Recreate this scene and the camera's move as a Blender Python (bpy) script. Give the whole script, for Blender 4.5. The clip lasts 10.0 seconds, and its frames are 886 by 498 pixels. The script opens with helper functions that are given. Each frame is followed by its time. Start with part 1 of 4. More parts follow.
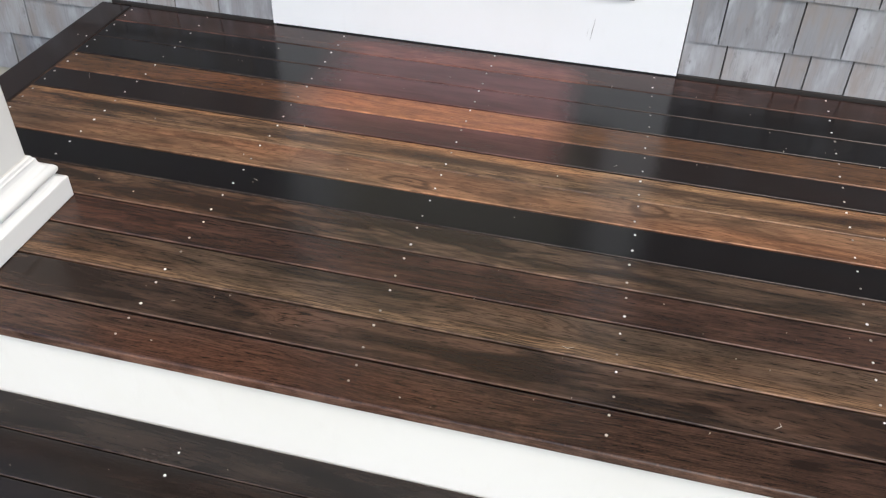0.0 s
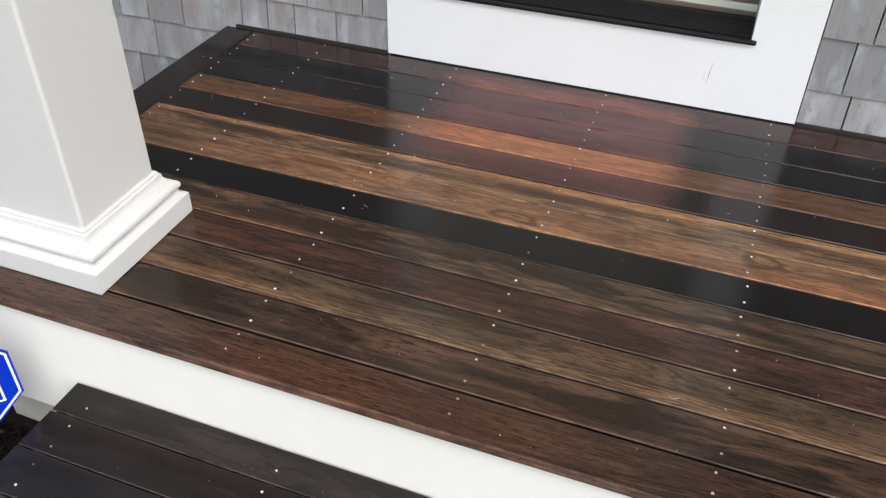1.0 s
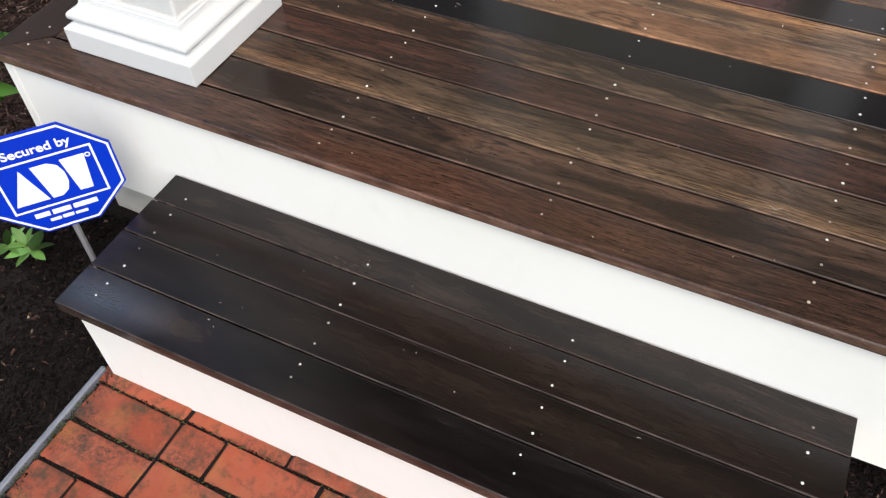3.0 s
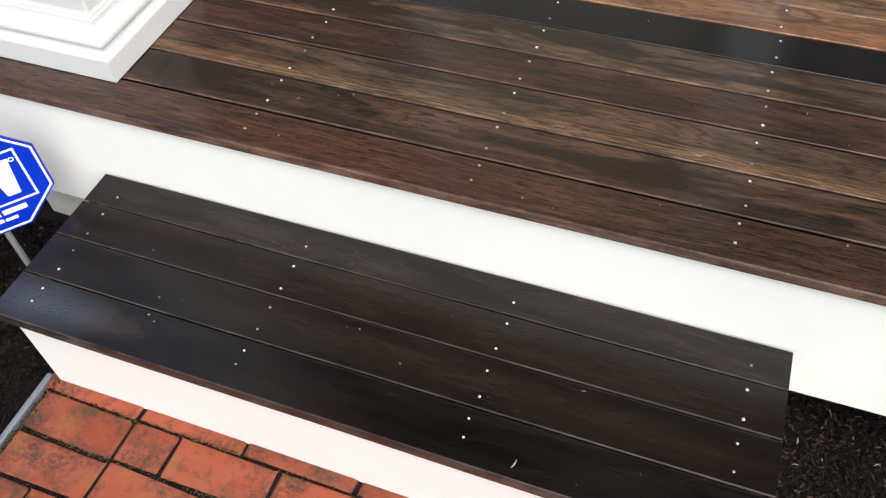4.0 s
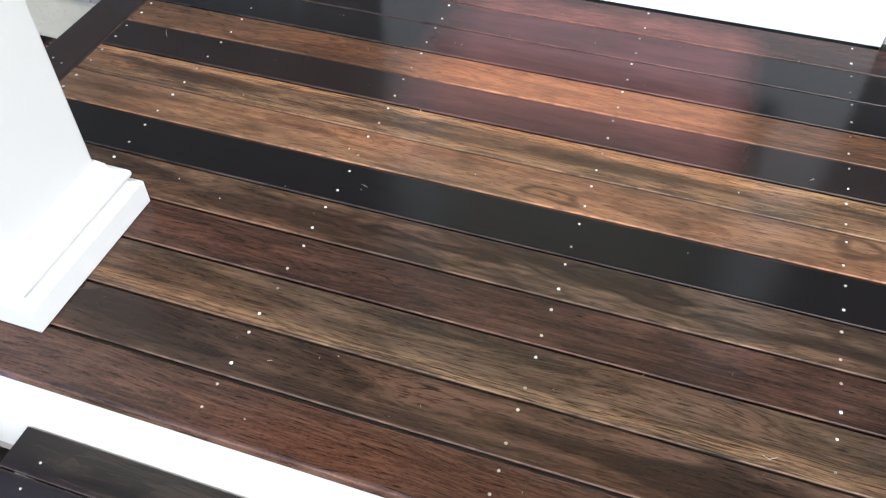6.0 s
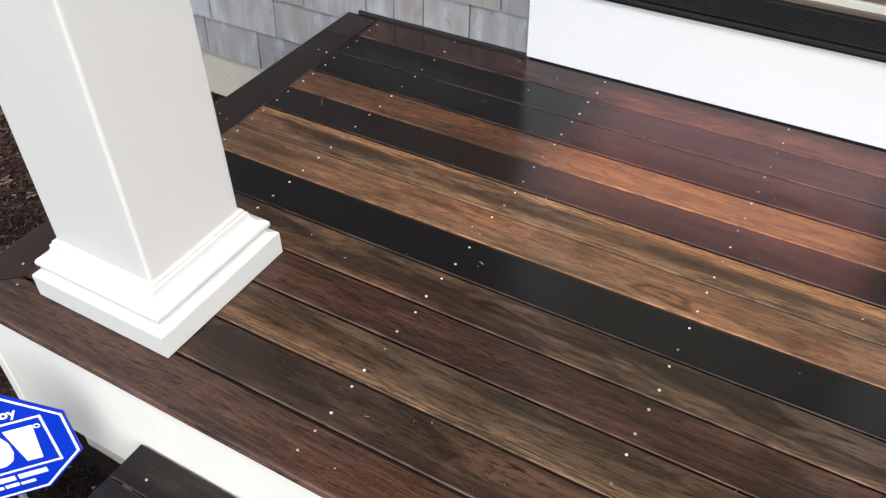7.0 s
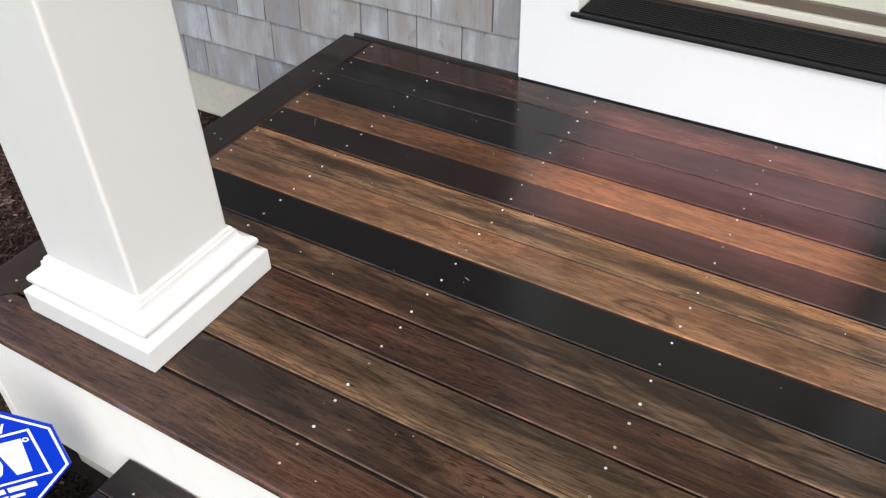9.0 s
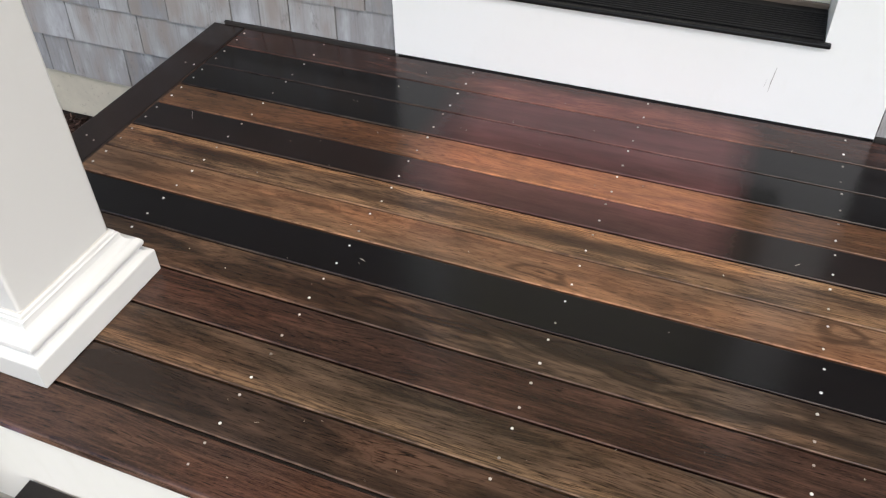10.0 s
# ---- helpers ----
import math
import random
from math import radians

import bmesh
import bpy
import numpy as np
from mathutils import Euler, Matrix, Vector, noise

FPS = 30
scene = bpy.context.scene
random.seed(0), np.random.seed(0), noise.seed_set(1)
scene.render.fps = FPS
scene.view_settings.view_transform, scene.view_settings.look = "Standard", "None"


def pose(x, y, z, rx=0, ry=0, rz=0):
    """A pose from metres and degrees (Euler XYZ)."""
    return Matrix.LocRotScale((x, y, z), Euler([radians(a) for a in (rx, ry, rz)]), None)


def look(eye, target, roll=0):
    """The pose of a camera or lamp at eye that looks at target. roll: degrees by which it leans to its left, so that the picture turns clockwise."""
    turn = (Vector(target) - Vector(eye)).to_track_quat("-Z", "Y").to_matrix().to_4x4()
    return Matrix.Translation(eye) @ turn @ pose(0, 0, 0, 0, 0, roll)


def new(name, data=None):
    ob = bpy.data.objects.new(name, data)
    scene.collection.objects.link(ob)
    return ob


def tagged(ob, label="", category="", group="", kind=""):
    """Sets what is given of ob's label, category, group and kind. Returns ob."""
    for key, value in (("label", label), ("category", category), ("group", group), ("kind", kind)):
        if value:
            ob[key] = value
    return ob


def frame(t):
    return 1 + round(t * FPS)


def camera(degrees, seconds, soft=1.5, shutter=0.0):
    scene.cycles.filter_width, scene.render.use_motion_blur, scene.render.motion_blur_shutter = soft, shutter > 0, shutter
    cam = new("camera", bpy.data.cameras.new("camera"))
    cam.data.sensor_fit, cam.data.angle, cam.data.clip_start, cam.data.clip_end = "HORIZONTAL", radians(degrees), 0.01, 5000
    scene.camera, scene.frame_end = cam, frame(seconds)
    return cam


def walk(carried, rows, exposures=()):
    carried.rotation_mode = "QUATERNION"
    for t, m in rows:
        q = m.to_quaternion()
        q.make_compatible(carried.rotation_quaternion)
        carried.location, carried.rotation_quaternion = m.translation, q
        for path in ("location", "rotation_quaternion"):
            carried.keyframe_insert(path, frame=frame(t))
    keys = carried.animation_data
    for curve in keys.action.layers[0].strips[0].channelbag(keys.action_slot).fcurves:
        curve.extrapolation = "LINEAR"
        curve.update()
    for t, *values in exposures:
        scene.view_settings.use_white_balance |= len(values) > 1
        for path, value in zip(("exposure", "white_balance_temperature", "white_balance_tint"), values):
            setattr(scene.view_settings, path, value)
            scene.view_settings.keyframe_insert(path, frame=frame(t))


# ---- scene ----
cam = camera(56.0, 10.0, soft=1.3)
PATH = [
    (0, (1.135, -0.784, 1.0), (0.804, 0.719, -0.278), 1.9),
    (0.5, (1.113, -0.791, 1.004), (0.666, 0.706, -0.245), 0.7),
    (1, (1.09, -0.79, 1.006), (0.557, 0.697, -0.221), 1.1),
    (1.5, (1.07, -0.791, 0.993), (0.438, 0.64, -0.253), 0.5),
    (2, (1.059, -0.805, 0.982), (0.364, 0.54, -0.323), -0.5),
    (2.5, (1.063, -0.821, 0.958), (0.401, 0.406, -0.475), -1.4),
    (2.7, (1.065, -0.82, 0.959), (0.436, 0.37, -0.519), -1.5),
    (3.8, (1.099, -0.818, 0.941), (0.582, 0.339, -0.606), -3.5),
    (4, (1.121, -0.819, 0.943), (0.62, 0.347, -0.602), -4.0),
    (4.5, (1.209, -0.79, 0.934), (0.737, 0.398, -0.604), -6.5),
    (5, (1.157, -0.662, 0.92), (0.753, 0.551, -0.618), -5.8),
    (5.5, (0.975, -0.468, 0.951), (0.614, 0.78, -0.57), -2.7),
    (6, (0.909, -0.431, 0.969), (0.473, 0.85, -0.504), -0.3),
    (6.2, (0.902, -0.433, 0.974), (0.396, 0.851, -0.473), 0.0),
    (7.3, (0.961, -0.459, 0.994), (0.144, 0.819, -0.31), -1.7),
    (7.5, (0.969, -0.451, 0.993), (0.137, 0.818, -0.309), -2.0),
    (8, (0.983, -0.444, 0.993), (0.143, 0.824, -0.305), -1.7),
    (8.5, (0.987, -0.446, 0.994), (0.158, 0.834, -0.299), -1.6),
    (9, (0.99, -0.451, 0.993), (0.187, 0.855, -0.291), -1.7),
    (9.5, (0.997, -0.456, 0.997), (0.265, 0.891, -0.288), -1.7),
    (10, (1.008, -0.451, 0.999), (0.43, 0.927, -0.33), -1.5),
]
EXPOSURES = [  # seconds, stops, kelvin, tint
    (0.0, 1.36, 6400, 10), (0.5, 1.12, 6500, 10), (1.0, 1.30, 6500, 10), (2.0, 1.33, 6450, 10), (2.5, 1.33, 6450, 10), (4.0, 1.40, 6500, 10),
    (4.5, 1.34, 6500, 10), (5.0, 1.26, 6500, 10), (5.5, 1.76, 7500, 12), (6.0, 1.90, 6050, 8), (6.2, 1.90, 6100, 8), (7.3, 1.41, 6550, 10),
    (9.0, 1.50, 6550, 10), (10.0, 1.34, 6600, 10)]
walk(cam, [(t, look(eye, target, roll)) for t, eye, target, roll in PATH], EXPOSURES)

# ---- world and light ----
world = bpy.data.worlds.new("overcast_sky")
scene.world = world
world.use_nodes = True
wn = world.node_tree.nodes
sky = wn.new("ShaderNodeTexSky")
sky.sky_type = "NISHITA"
sky.sun_disc = False
SUN_EL, SUN_AZ = radians(58), radians(128)   # azimuth clockwise from +y
sky.sun_elevation, sky.sun_rotation = SUN_EL, SUN_AZ
sky.air_density, sky.dust_density, sky.ozone_density = 1.0, 4.0, 0.6
cloud = wn.new("ShaderNodeHueSaturation")
cloud.inputs["Saturation"].default_value = 0.8
world.node_tree.links.new(sky.outputs[0], cloud.inputs["Color"])
world.node_tree.links.new(cloud.outputs[0], wn["Background"].inputs[0])
wn["Background"].inputs[1].default_value = 0.15
sun_data = bpy.data.lights.new("sun", "SUN")
sun_data.energy, sun_data.angle, sun_data.color = 0.7, radians(70), (1.0, 0.97, 0.90)
sun = new("sun", sun_data)
sun_dir = Vector((math.sin(SUN_AZ) * math.cos(SUN_EL), math.cos(SUN_AZ) * math.cos(SUN_EL), math.sin(SUN_EL)))
sun.matrix_world = look(sun_dir * 30, (0, 0, 0))


# ---- node helpers ----
class Mat:
    """A node material with short calls for its nodes."""

    def __init__(self, name, rough=0.5, metal=0.0):
        self.m = bpy.data.materials.new(name)
        self.m.use_nodes = True
        self.n, self.l = self.m.node_tree.nodes, self.m.node_tree.links
        self.b = self.n["Principled BSDF"]
        self.set(self.b.inputs["Roughness"], rough)
        self.b.inputs["Metallic"].default_value = metal
        self.co = self.n.new("ShaderNodeTexCoord").outputs["Object"]

    def set(self, socket, v):
        if isinstance(v, bpy.types.NodeSocket):
            self.l.new(v, socket)
        elif isinstance(v, (tuple, list)) and len(v) == 3 and socket.type == "RGBA":
            socket.default_value = (*v, 1)
        else:
            socket.default_value = v

    def color(self, v):
        self.set(self.b.inputs["Base Color"], v)

    def rough(self, v):
        self.set(self.b.inputs["Roughness"], v)

    def math(self, op, a, b=0.0, clamp=False):
        n = self.n.new("ShaderNodeMath")
        n.operation, n.use_clamp = op, clamp
        self.set(n.inputs[0], a), self.set(n.inputs[1], b)
        return n.outputs[0]

    def scale(self, co, xyz, offset=None):
        n = self.n.new("ShaderNodeVectorMath")
        n.operation = "MULTIPLY_ADD"
        self.set(n.inputs[0], co), self.set(n.inputs[1], xyz)
        self.set(n.inputs[2], offset if offset is not None else (0, 0, 0))
        return n.outputs[0]

    def noise(self, co, scale, detail=4, rough=0.55, dist=0.0):
        n = self.n.new("ShaderNodeTexNoise")
        self.set(n.inputs["Vector"], co)
        n.inputs["Scale"].default_value, n.inputs["Detail"].default_value = scale, detail
        n.inputs["Roughness"].default_value, n.inputs["Distortion"].default_value = rough, dist
        return n.outputs["Fac"]

    def ramp(self, v, stops):
        n = self.n.new("ShaderNodeValToRGB")
        self.set(n.inputs[0], v)
        e = n.color_ramp.elements
        while len(e) < len(stops):
            e.new(0.5)
        for el, (p, c) in zip(e, stops):
            el.position = p
            el.color = (c, c, c, 1) if isinstance(c, (int, float)) else (*c, 1)
        return n.outputs[0]

    def mix(self, f, a, b, blend="MIX"):
        n = self.n.new("ShaderNodeMix")
        n.data_type, n.blend_type = "RGBA", blend
        self.set(n.inputs[0], f), self.set(n.inputs[6], a), self.set(n.inputs[7], b)
        return n.outputs[2]

    def maprange(self, v, a, b, c, d):
        n = self.n.new("ShaderNodeMapRange")
        self.set(n.inputs[0], v)
        for k, x in enumerate((a, b, c, d)):
            n.inputs[k + 1].default_value = x
        return n.outputs[0]

    def bump(self, h, strength=0.3, dist=0.002):
        n = self.n.new("ShaderNodeBump")
        self.set(n.inputs["Height"], h)
        n.inputs["Strength"].default_value, n.inputs["Distance"].default_value = strength, dist
        self.l.new(n.outputs[0], self.b.inputs["Normal"])

    def info(self):
        return self.n.new("ShaderNodeObjectInfo").outputs

    def island(self):
        return self.n.new("ShaderNodeNewGeometry").outputs["Random Per Island"]


# ---- materials ----
def wood_material(name, rough_lo, rough_hi, streak, wet=None, ior=1.39, mat_sheen=False, knots=(), stains=(), bands=(), smears=()):
    """Oiled tropical hardwood: the object's colour is the board's, its alpha how strongly it is figured.
    wet: the middle of a beaded patch of water, in the board's own space."""
    w = Mat(name)
    inf = w.info()
    alpha = inf["Alpha"]
    off = w.scale(inf["Random"], (37.0, 11.0, 5.0))
    own = w.n.new("ShaderNodeSeparateXYZ")
    w.l.new(w.co, own.inputs[0])
    laid = w.n.new("ShaderNodeCombineXYZ")   # the grain runs on over the board's edge
    w.l.new(own.outputs[0], laid.inputs[0])
    w.set(laid.inputs[1], w.math("SUBTRACT", own.outputs[1], own.outputs[2]))
    co = w.scale(laid.outputs[0], (1, 1, 1), off)
    sep = w.n.new("ShaderNodeSeparateXYZ")
    w.l.new(co, sep.inputs[0])
    # smoky figure, growth rings cut along the log, fibres and pores
    smoke = w.noise(w.scale(co, (1.1, 6.0, 1.0)), 2.6, 4, 0.55, 1.2)
    smoke2 = w.noise(w.scale(co, (1.5, 9.0, 1.0)), 4.0, 4, 0.55, 1.0)
    warp = w.noise(w.scale(co, (0.75, 4.2, 1.0)), 2.0, 2, 0.5, 0.4)
    band = w.math("SINE", w.math("ADD", w.math("MULTIPLY", sep.outputs[1], 150.0), w.math("MULTIPLY", warp, 75.0)))
    ring = w.ramp(w.maprange(band, -1.0, 1.0, 0.0, 1.0), [(0.70, 0.0), (0.96, 1.0)])
    contour = w.math("SINE", w.math("MULTIPLY", w.math("ADD", smoke, w.math("MULTIPLY", smoke2, 0.25)), 62.0))
    vein = w.ramp(w.maprange(contour, -1.0, 1.0, 0.0, 1.0), [(0.78, 0.0), (0.98, 1.0)])
    bow = w.n.new("ShaderNodeCombineXYZ")
    w.set(bow.inputs[1], w.math("MULTIPLY", warp, 0.07))
    co = w.scale(co, (1, 1, 1), bow.outputs[0])   # fibres bend with the figure
    long = w.noise(w.scale(co, (0.6, 22.0, 1.0)), 3.0, 5, 0.6, 0.4)
    fine = w.noise(w.scale(co, (7.0, 190.0, 1.0)), 2.0, 4, 0.65)
    thread = w.noise(w.scale(co, (2.6, 95.0, 1.0)), 2.0, 4, 0.6, 0.3)
    fleck = w.noise(w.scale(co, (8.0, 110.0, 1.0)), 1.6, 3, 0.6, 0.3)
    drift = w.noise(w.scale(co, (0.9, 5.0, 1.0)), 1.8, 2, 0.5)
    pore = w.noise(w.scale(co, (20.0, 380.0, 1.0)), 1.6, 2, 0.5)
    base = inf["Color"]
    base = w.mix(w.ramp(drift, [(0.42, 0.0), (0.66, 0.85)]), base, w.mix(1.0, base, (1.14, 0.92, 0.82), "MULTIPLY"))
    dark = w.mix(1.0, base, (0.17, 0.155, 0.165), "MULTIPLY")
    haze = w.mix(1.0, base, (0.25, 0.27, 0.30), "MULTIPLY")
    light = w.mix(1.0, base, (1.8, 1.72, 1.5), "MULTIPLY")
    c = w.mix(w.math("MULTIPLY", w.ramp(long, [(0.50, 0.0), (0.74, 1.0)]), w.math("ADD", w.math("MULTIPLY", alpha, 0.5), 0.10), True), base, light)
    c = w.mix(w.math("MULTIPLY", w.ramp(smoke, [(0.38, 0.95), (0.56, 0.0)]), w.math("MULTIPLY", alpha, 1.5), True), c, haze)
    c = w.mix(w.math("MULTIPLY", w.ramp(smoke2, [(0.36, 0.9), (0.52, 0.0)]), w.math("MULTIPLY", alpha, 1.1), True), c, haze)
    vis = w.ramp(smoke2, [(0.40, 0.0), (0.62, 1.0)])
    c = w.mix(w.math("MULTIPLY", w.math("MULTIPLY", ring, vis), w.math("MULTIPLY", alpha, 0.75)), c, dark)
    c = w.mix(w.math("MULTIPLY", w.math("MULTIPLY", vein, w.ramp(drift, [(0.40, 0.15), (0.60, 1.0)])), w.math("MULTIPLY", alpha, 0.55)), c, dark)
    c = w.mix(w.math("MULTIPLY", w.ramp(long, [(0.30, 1.0), (0.46, 0.0)]), w.math("ADD", w.math("MULTIPLY", alpha, 0.3), 0.15), True), c, dark)
    for by, half, k in bands:
        # a golden band of sapwood along the board
        d = w.math("ABSOLUTE", w.math("SUBTRACT", w.math("ADD", own.outputs[1], w.math("MULTIPLY", w.math("SUBTRACT", smoke, 0.5), 0.045)), by))
        f = w.math("MULTIPLY", w.maprange(d, half * 0.2, half, 1.0, 0.0), w.maprange(fine, 0.40, 0.60, 0.05, 1.0))
        c = w.mix(w.math("MULTIPLY", f, k), c, w.mix(1.0, base, (2.3, 2.2, 1.85), "MULTIPLY"))
    c = w.mix(w.math("MULTIPLY", w.ramp(thread, [(0.34, 1.0), (0.48, 0.0)]), min(1.0, streak * 0.6)), c, dark)
    c = w.mix(w.math("MULTIPLY", w.ramp(thread, [(0.56, 0.0), (0.72, 1.0)]), min(1.0, streak * 0.55)), c, light)
    c = w.mix(w.math("MULTIPLY", w.ramp(fleck, [(0.57, 0.0), (0.66, 1.0)]), min(1.0, streak * 0.5)), c, light)
    c = w.mix(w.math("MULTIPLY", w.ramp(fleck, [(0.34, 1.0), (0.43, 0.0)]), min(1.0, streak * 0.45)), c, dark)
    c = w.mix(w.math("MULTIPLY", w.ramp(fine, [(0.34, 1.0), (0.54, 0.0)]), streak * 0.5), c, dark)
    c = w.mix(w.math("MULTIPLY", w.ramp(fine, [(0.52, 0.0), (0.70, 1.0)]), streak * 0.45, True), c, light)
    c = w.mix(w.ramp(pore, [(0.33, 0.85), (0.45, 0.0)]), c, dark)
    grit = w.noise(w.scale(co, (70.0, 330.0, 1.0)), 2.0, 3, 0.75)
    c = w.mix(w.ramp(grit, [(0.55, 0.0), (0.72, min(1.0, streak * 0.6))]), c, light)
    c = w.mix(w.ramp(grit, [(0.30, min(1.0, streak * 0.8)), (0.45, 0.0)]), c, dark)
    for kx, ky, ax, ay, n in knots:
        # a whorl of rings drawn out along the grain
        d = w.n.new("ShaderNodeVectorMath")
        d.operation = "LENGTH"
        w.set(d.inputs[0], w.scale(w.co, (1 / ax, 1 / ay, 0), (-kx / ax, -ky / ay, 0)))
        dist = w.math("ADD", d.outputs["Value"], w.math("MULTIPLY", w.math("SUBTRACT", w.noise(w.scale(w.co, (3.2, 13, 1)), 2.0, 1.5), 0.5), 2.6))
        rings = w.ramp(w.maprange(w.math("SINE", w.math("MULTIPLY", dist, n)), -1, 1, 0, 1), [(0.35, 0.0), (0.95, 1.0)])
        near = w.ramp(w.math("MULTIPLY", dist, 0.5), [(0.28, 0.95), (0.80, 0.0)])
        c = w.mix(w.math("MULTIPLY", rings, near), c, dark)
    for sx, sy, ax, ay, k in stains:
        # a dark stain with a ragged rim
        d = w.n.new("ShaderNodeVectorMath")
        d.operation = "LENGTH"
        w.set(d.inputs[0], w.scale(w.co, (1 / ax, 1 / ay, 0), (-sx / ax, -sy / ay, 0)))
        rim = w.math("ADD", d.outputs["Value"], w.math("MULTIPLY", w.math("SUBTRACT", w.noise(w.scale(co, (6, 40, 1)), 2.0, 4), 0.5), 0.9))
        c = w.mix(w.ramp(rim, [(0.35, k), (1.0, 0.0)]), c, dark)
    for sx, sy, ax, ay, k in smears:
        # dried mud wiped over the grain
        d = w.n.new("ShaderNodeVectorMath")
        d.operation = "LENGTH"
        w.set(d.inputs[0], w.scale(w.co, (1 / ax, 1 / ay, 0), (-sx / ax, -sy / ay, 0)))
        rim = w.math("ADD", d.outputs["Value"], w.math("MULTIPLY", w.math("SUBTRACT", w.noise(w.scale(co, (14, 30, 1)), 2.0, 5, 0.65), 0.5), 1.6))
        c = w.mix(w.ramp(rim, [(0.0, k), (1.0, 0.0)]), c, (0.027, 0.0195, 0.0145))
    if mat_sheen:
        # a rectangle that a doormat kept from darkening: redder, fresher wood, with painted reflection
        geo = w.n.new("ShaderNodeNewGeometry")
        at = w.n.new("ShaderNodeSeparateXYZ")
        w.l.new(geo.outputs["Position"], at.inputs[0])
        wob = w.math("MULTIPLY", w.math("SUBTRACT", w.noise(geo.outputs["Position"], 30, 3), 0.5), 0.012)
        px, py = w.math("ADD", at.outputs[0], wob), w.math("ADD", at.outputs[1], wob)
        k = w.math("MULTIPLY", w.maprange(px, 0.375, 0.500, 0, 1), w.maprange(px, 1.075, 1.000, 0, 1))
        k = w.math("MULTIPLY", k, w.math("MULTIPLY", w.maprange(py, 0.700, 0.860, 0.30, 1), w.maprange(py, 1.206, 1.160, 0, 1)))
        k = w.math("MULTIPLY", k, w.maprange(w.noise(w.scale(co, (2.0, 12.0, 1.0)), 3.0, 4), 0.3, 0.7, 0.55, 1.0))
        # the added colour also paints in the white kick panel's reflection
        fresh_sheen = w.mix(1.0, w.mix(1.0, c, (2.35, 2.15, 1.6), "MULTIPLY"), (0.094, 0.033, 0.033), "ADD")
        c = w.mix(k, c, fresh_sheen)
    # arrises paled: sky highlights painted into the colour, and some oil rubbed off
    gen = w.n.new("ShaderNodeSeparateXYZ")
    w.l.new(w.n.new("ShaderNodeTexCoord").outputs["Generated"], gen.inputs[0])
    wear_glint = w.math("ADD", w.maprange(gen.outputs[1], 0.976, 0.990, 0.0, 0.5), w.maprange(gen.outputs[1], 0.026, 0.006, 0.0, 1.0))
    wear_glint = w.math("MULTIPLY", wear_glint, w.ramp(w.noise(w.scale(co, (5.0, 12.0, 1.0)), 2.0, 4, 0.7), [(0.36, 0.18), (0.60, 0.95)]))
    c = w.mix(wear_glint, c, w.mix(1.0, w.mix(1.0, c, (1.9, 1.75, 1.6), "MULTIPLY"), (0.062, 0.046, 0.037), "ADD"))
    w.color(c)
    r = w.noise(w.scale(co, (3.0, 9.0, 1.0)), 3.0, 5, 0.6)
    rr = w.maprange(r, 0.3, 0.7, rough_lo, rough_hi)
    h = w.math("ADD", w.math("MULTIPLY", fine, 0.7), w.math("MULTIPLY", pore, 0.6))
    if wet:
        drops = w.n.new("ShaderNodeTexVoronoi")
        drops.inputs["Scale"].default_value = 210
        w.l.new(w.co, drops.inputs["Vector"])
        d = w.n.new("ShaderNodeVectorMath")
        d.operation = "DISTANCE"
        w.set(d.inputs[0], w.scale(w.co, (0.55, 1.4, 0.0)))
        d.inputs[1].default_value = (wet[0] * 0.55, wet[1] * 1.4, 0)
        edge = w.math("ADD", d.outputs["Value"], w.math("MULTIPLY", w.noise(w.co, 45, 3), 0.05))
        patch = w.ramp(edge, [(0.045, 1.0), (0.075, 0.0)])
        bead = w.math("MULTIPLY", w.ramp(drops.outputs["Distance"], [(0.0, 1.0), (0.5, 0.0)]), patch)
        h = w.math("ADD", h, w.math("MULTIPLY", bead, 2.5))
        rr = w.math("SUBTRACT", rr, w.math("MULTIPLY", patch, 0.20), True)
    w.rough(rr)
    w.bump(w.math("ADD", h, w.math("MULTIPLY", grit, 0.5)), 0.13, 0.0012)
    w.b.inputs["IOR"].default_value = ior
    if wet:
        # a film of water lies round the beads
        film = w.maprange(w.math("ADD", d.outputs["Value"], w.math("MULTIPLY", smoke2, 0.04)), 0.035, 0.11, 1.0, 0.0)
        w.set(w.b.inputs["IOR"], w.math("ADD", w.math("MULTIPLY", film, 0.80), ior))
    return w.m


def painted(name, col, rough=0.35, dirt=0.12):
    p = Mat(name)
    n1 = p.noise(p.co, 2.2, 5, 0.6)
    n2 = p.noise(p.scale(p.co, (1, 1, 0.35)), 28, 4, 0.6)
    grime = tuple(v * k for v, k in zip(col, (0.80, 0.78, 0.72)))
    c = p.mix(p.math("MULTIPLY", p.ramp(n1, [(0.45, 0.0), (0.8, 1.0)]), dirt * 2.5), col, grime)
    c = p.mix(p.math("MULTIPLY", p.ramp(n2, [(0.58, 0.0), (0.75, 1.0)]), dirt), c, grime)
    p.color(c)
    p.rough(p.maprange(n2, 0.3, 0.7, rough - 0.06, rough + 0.1))
    p.bump(p.noise(p.co, 180, 3), 0.08, 0.001)
    return p.m


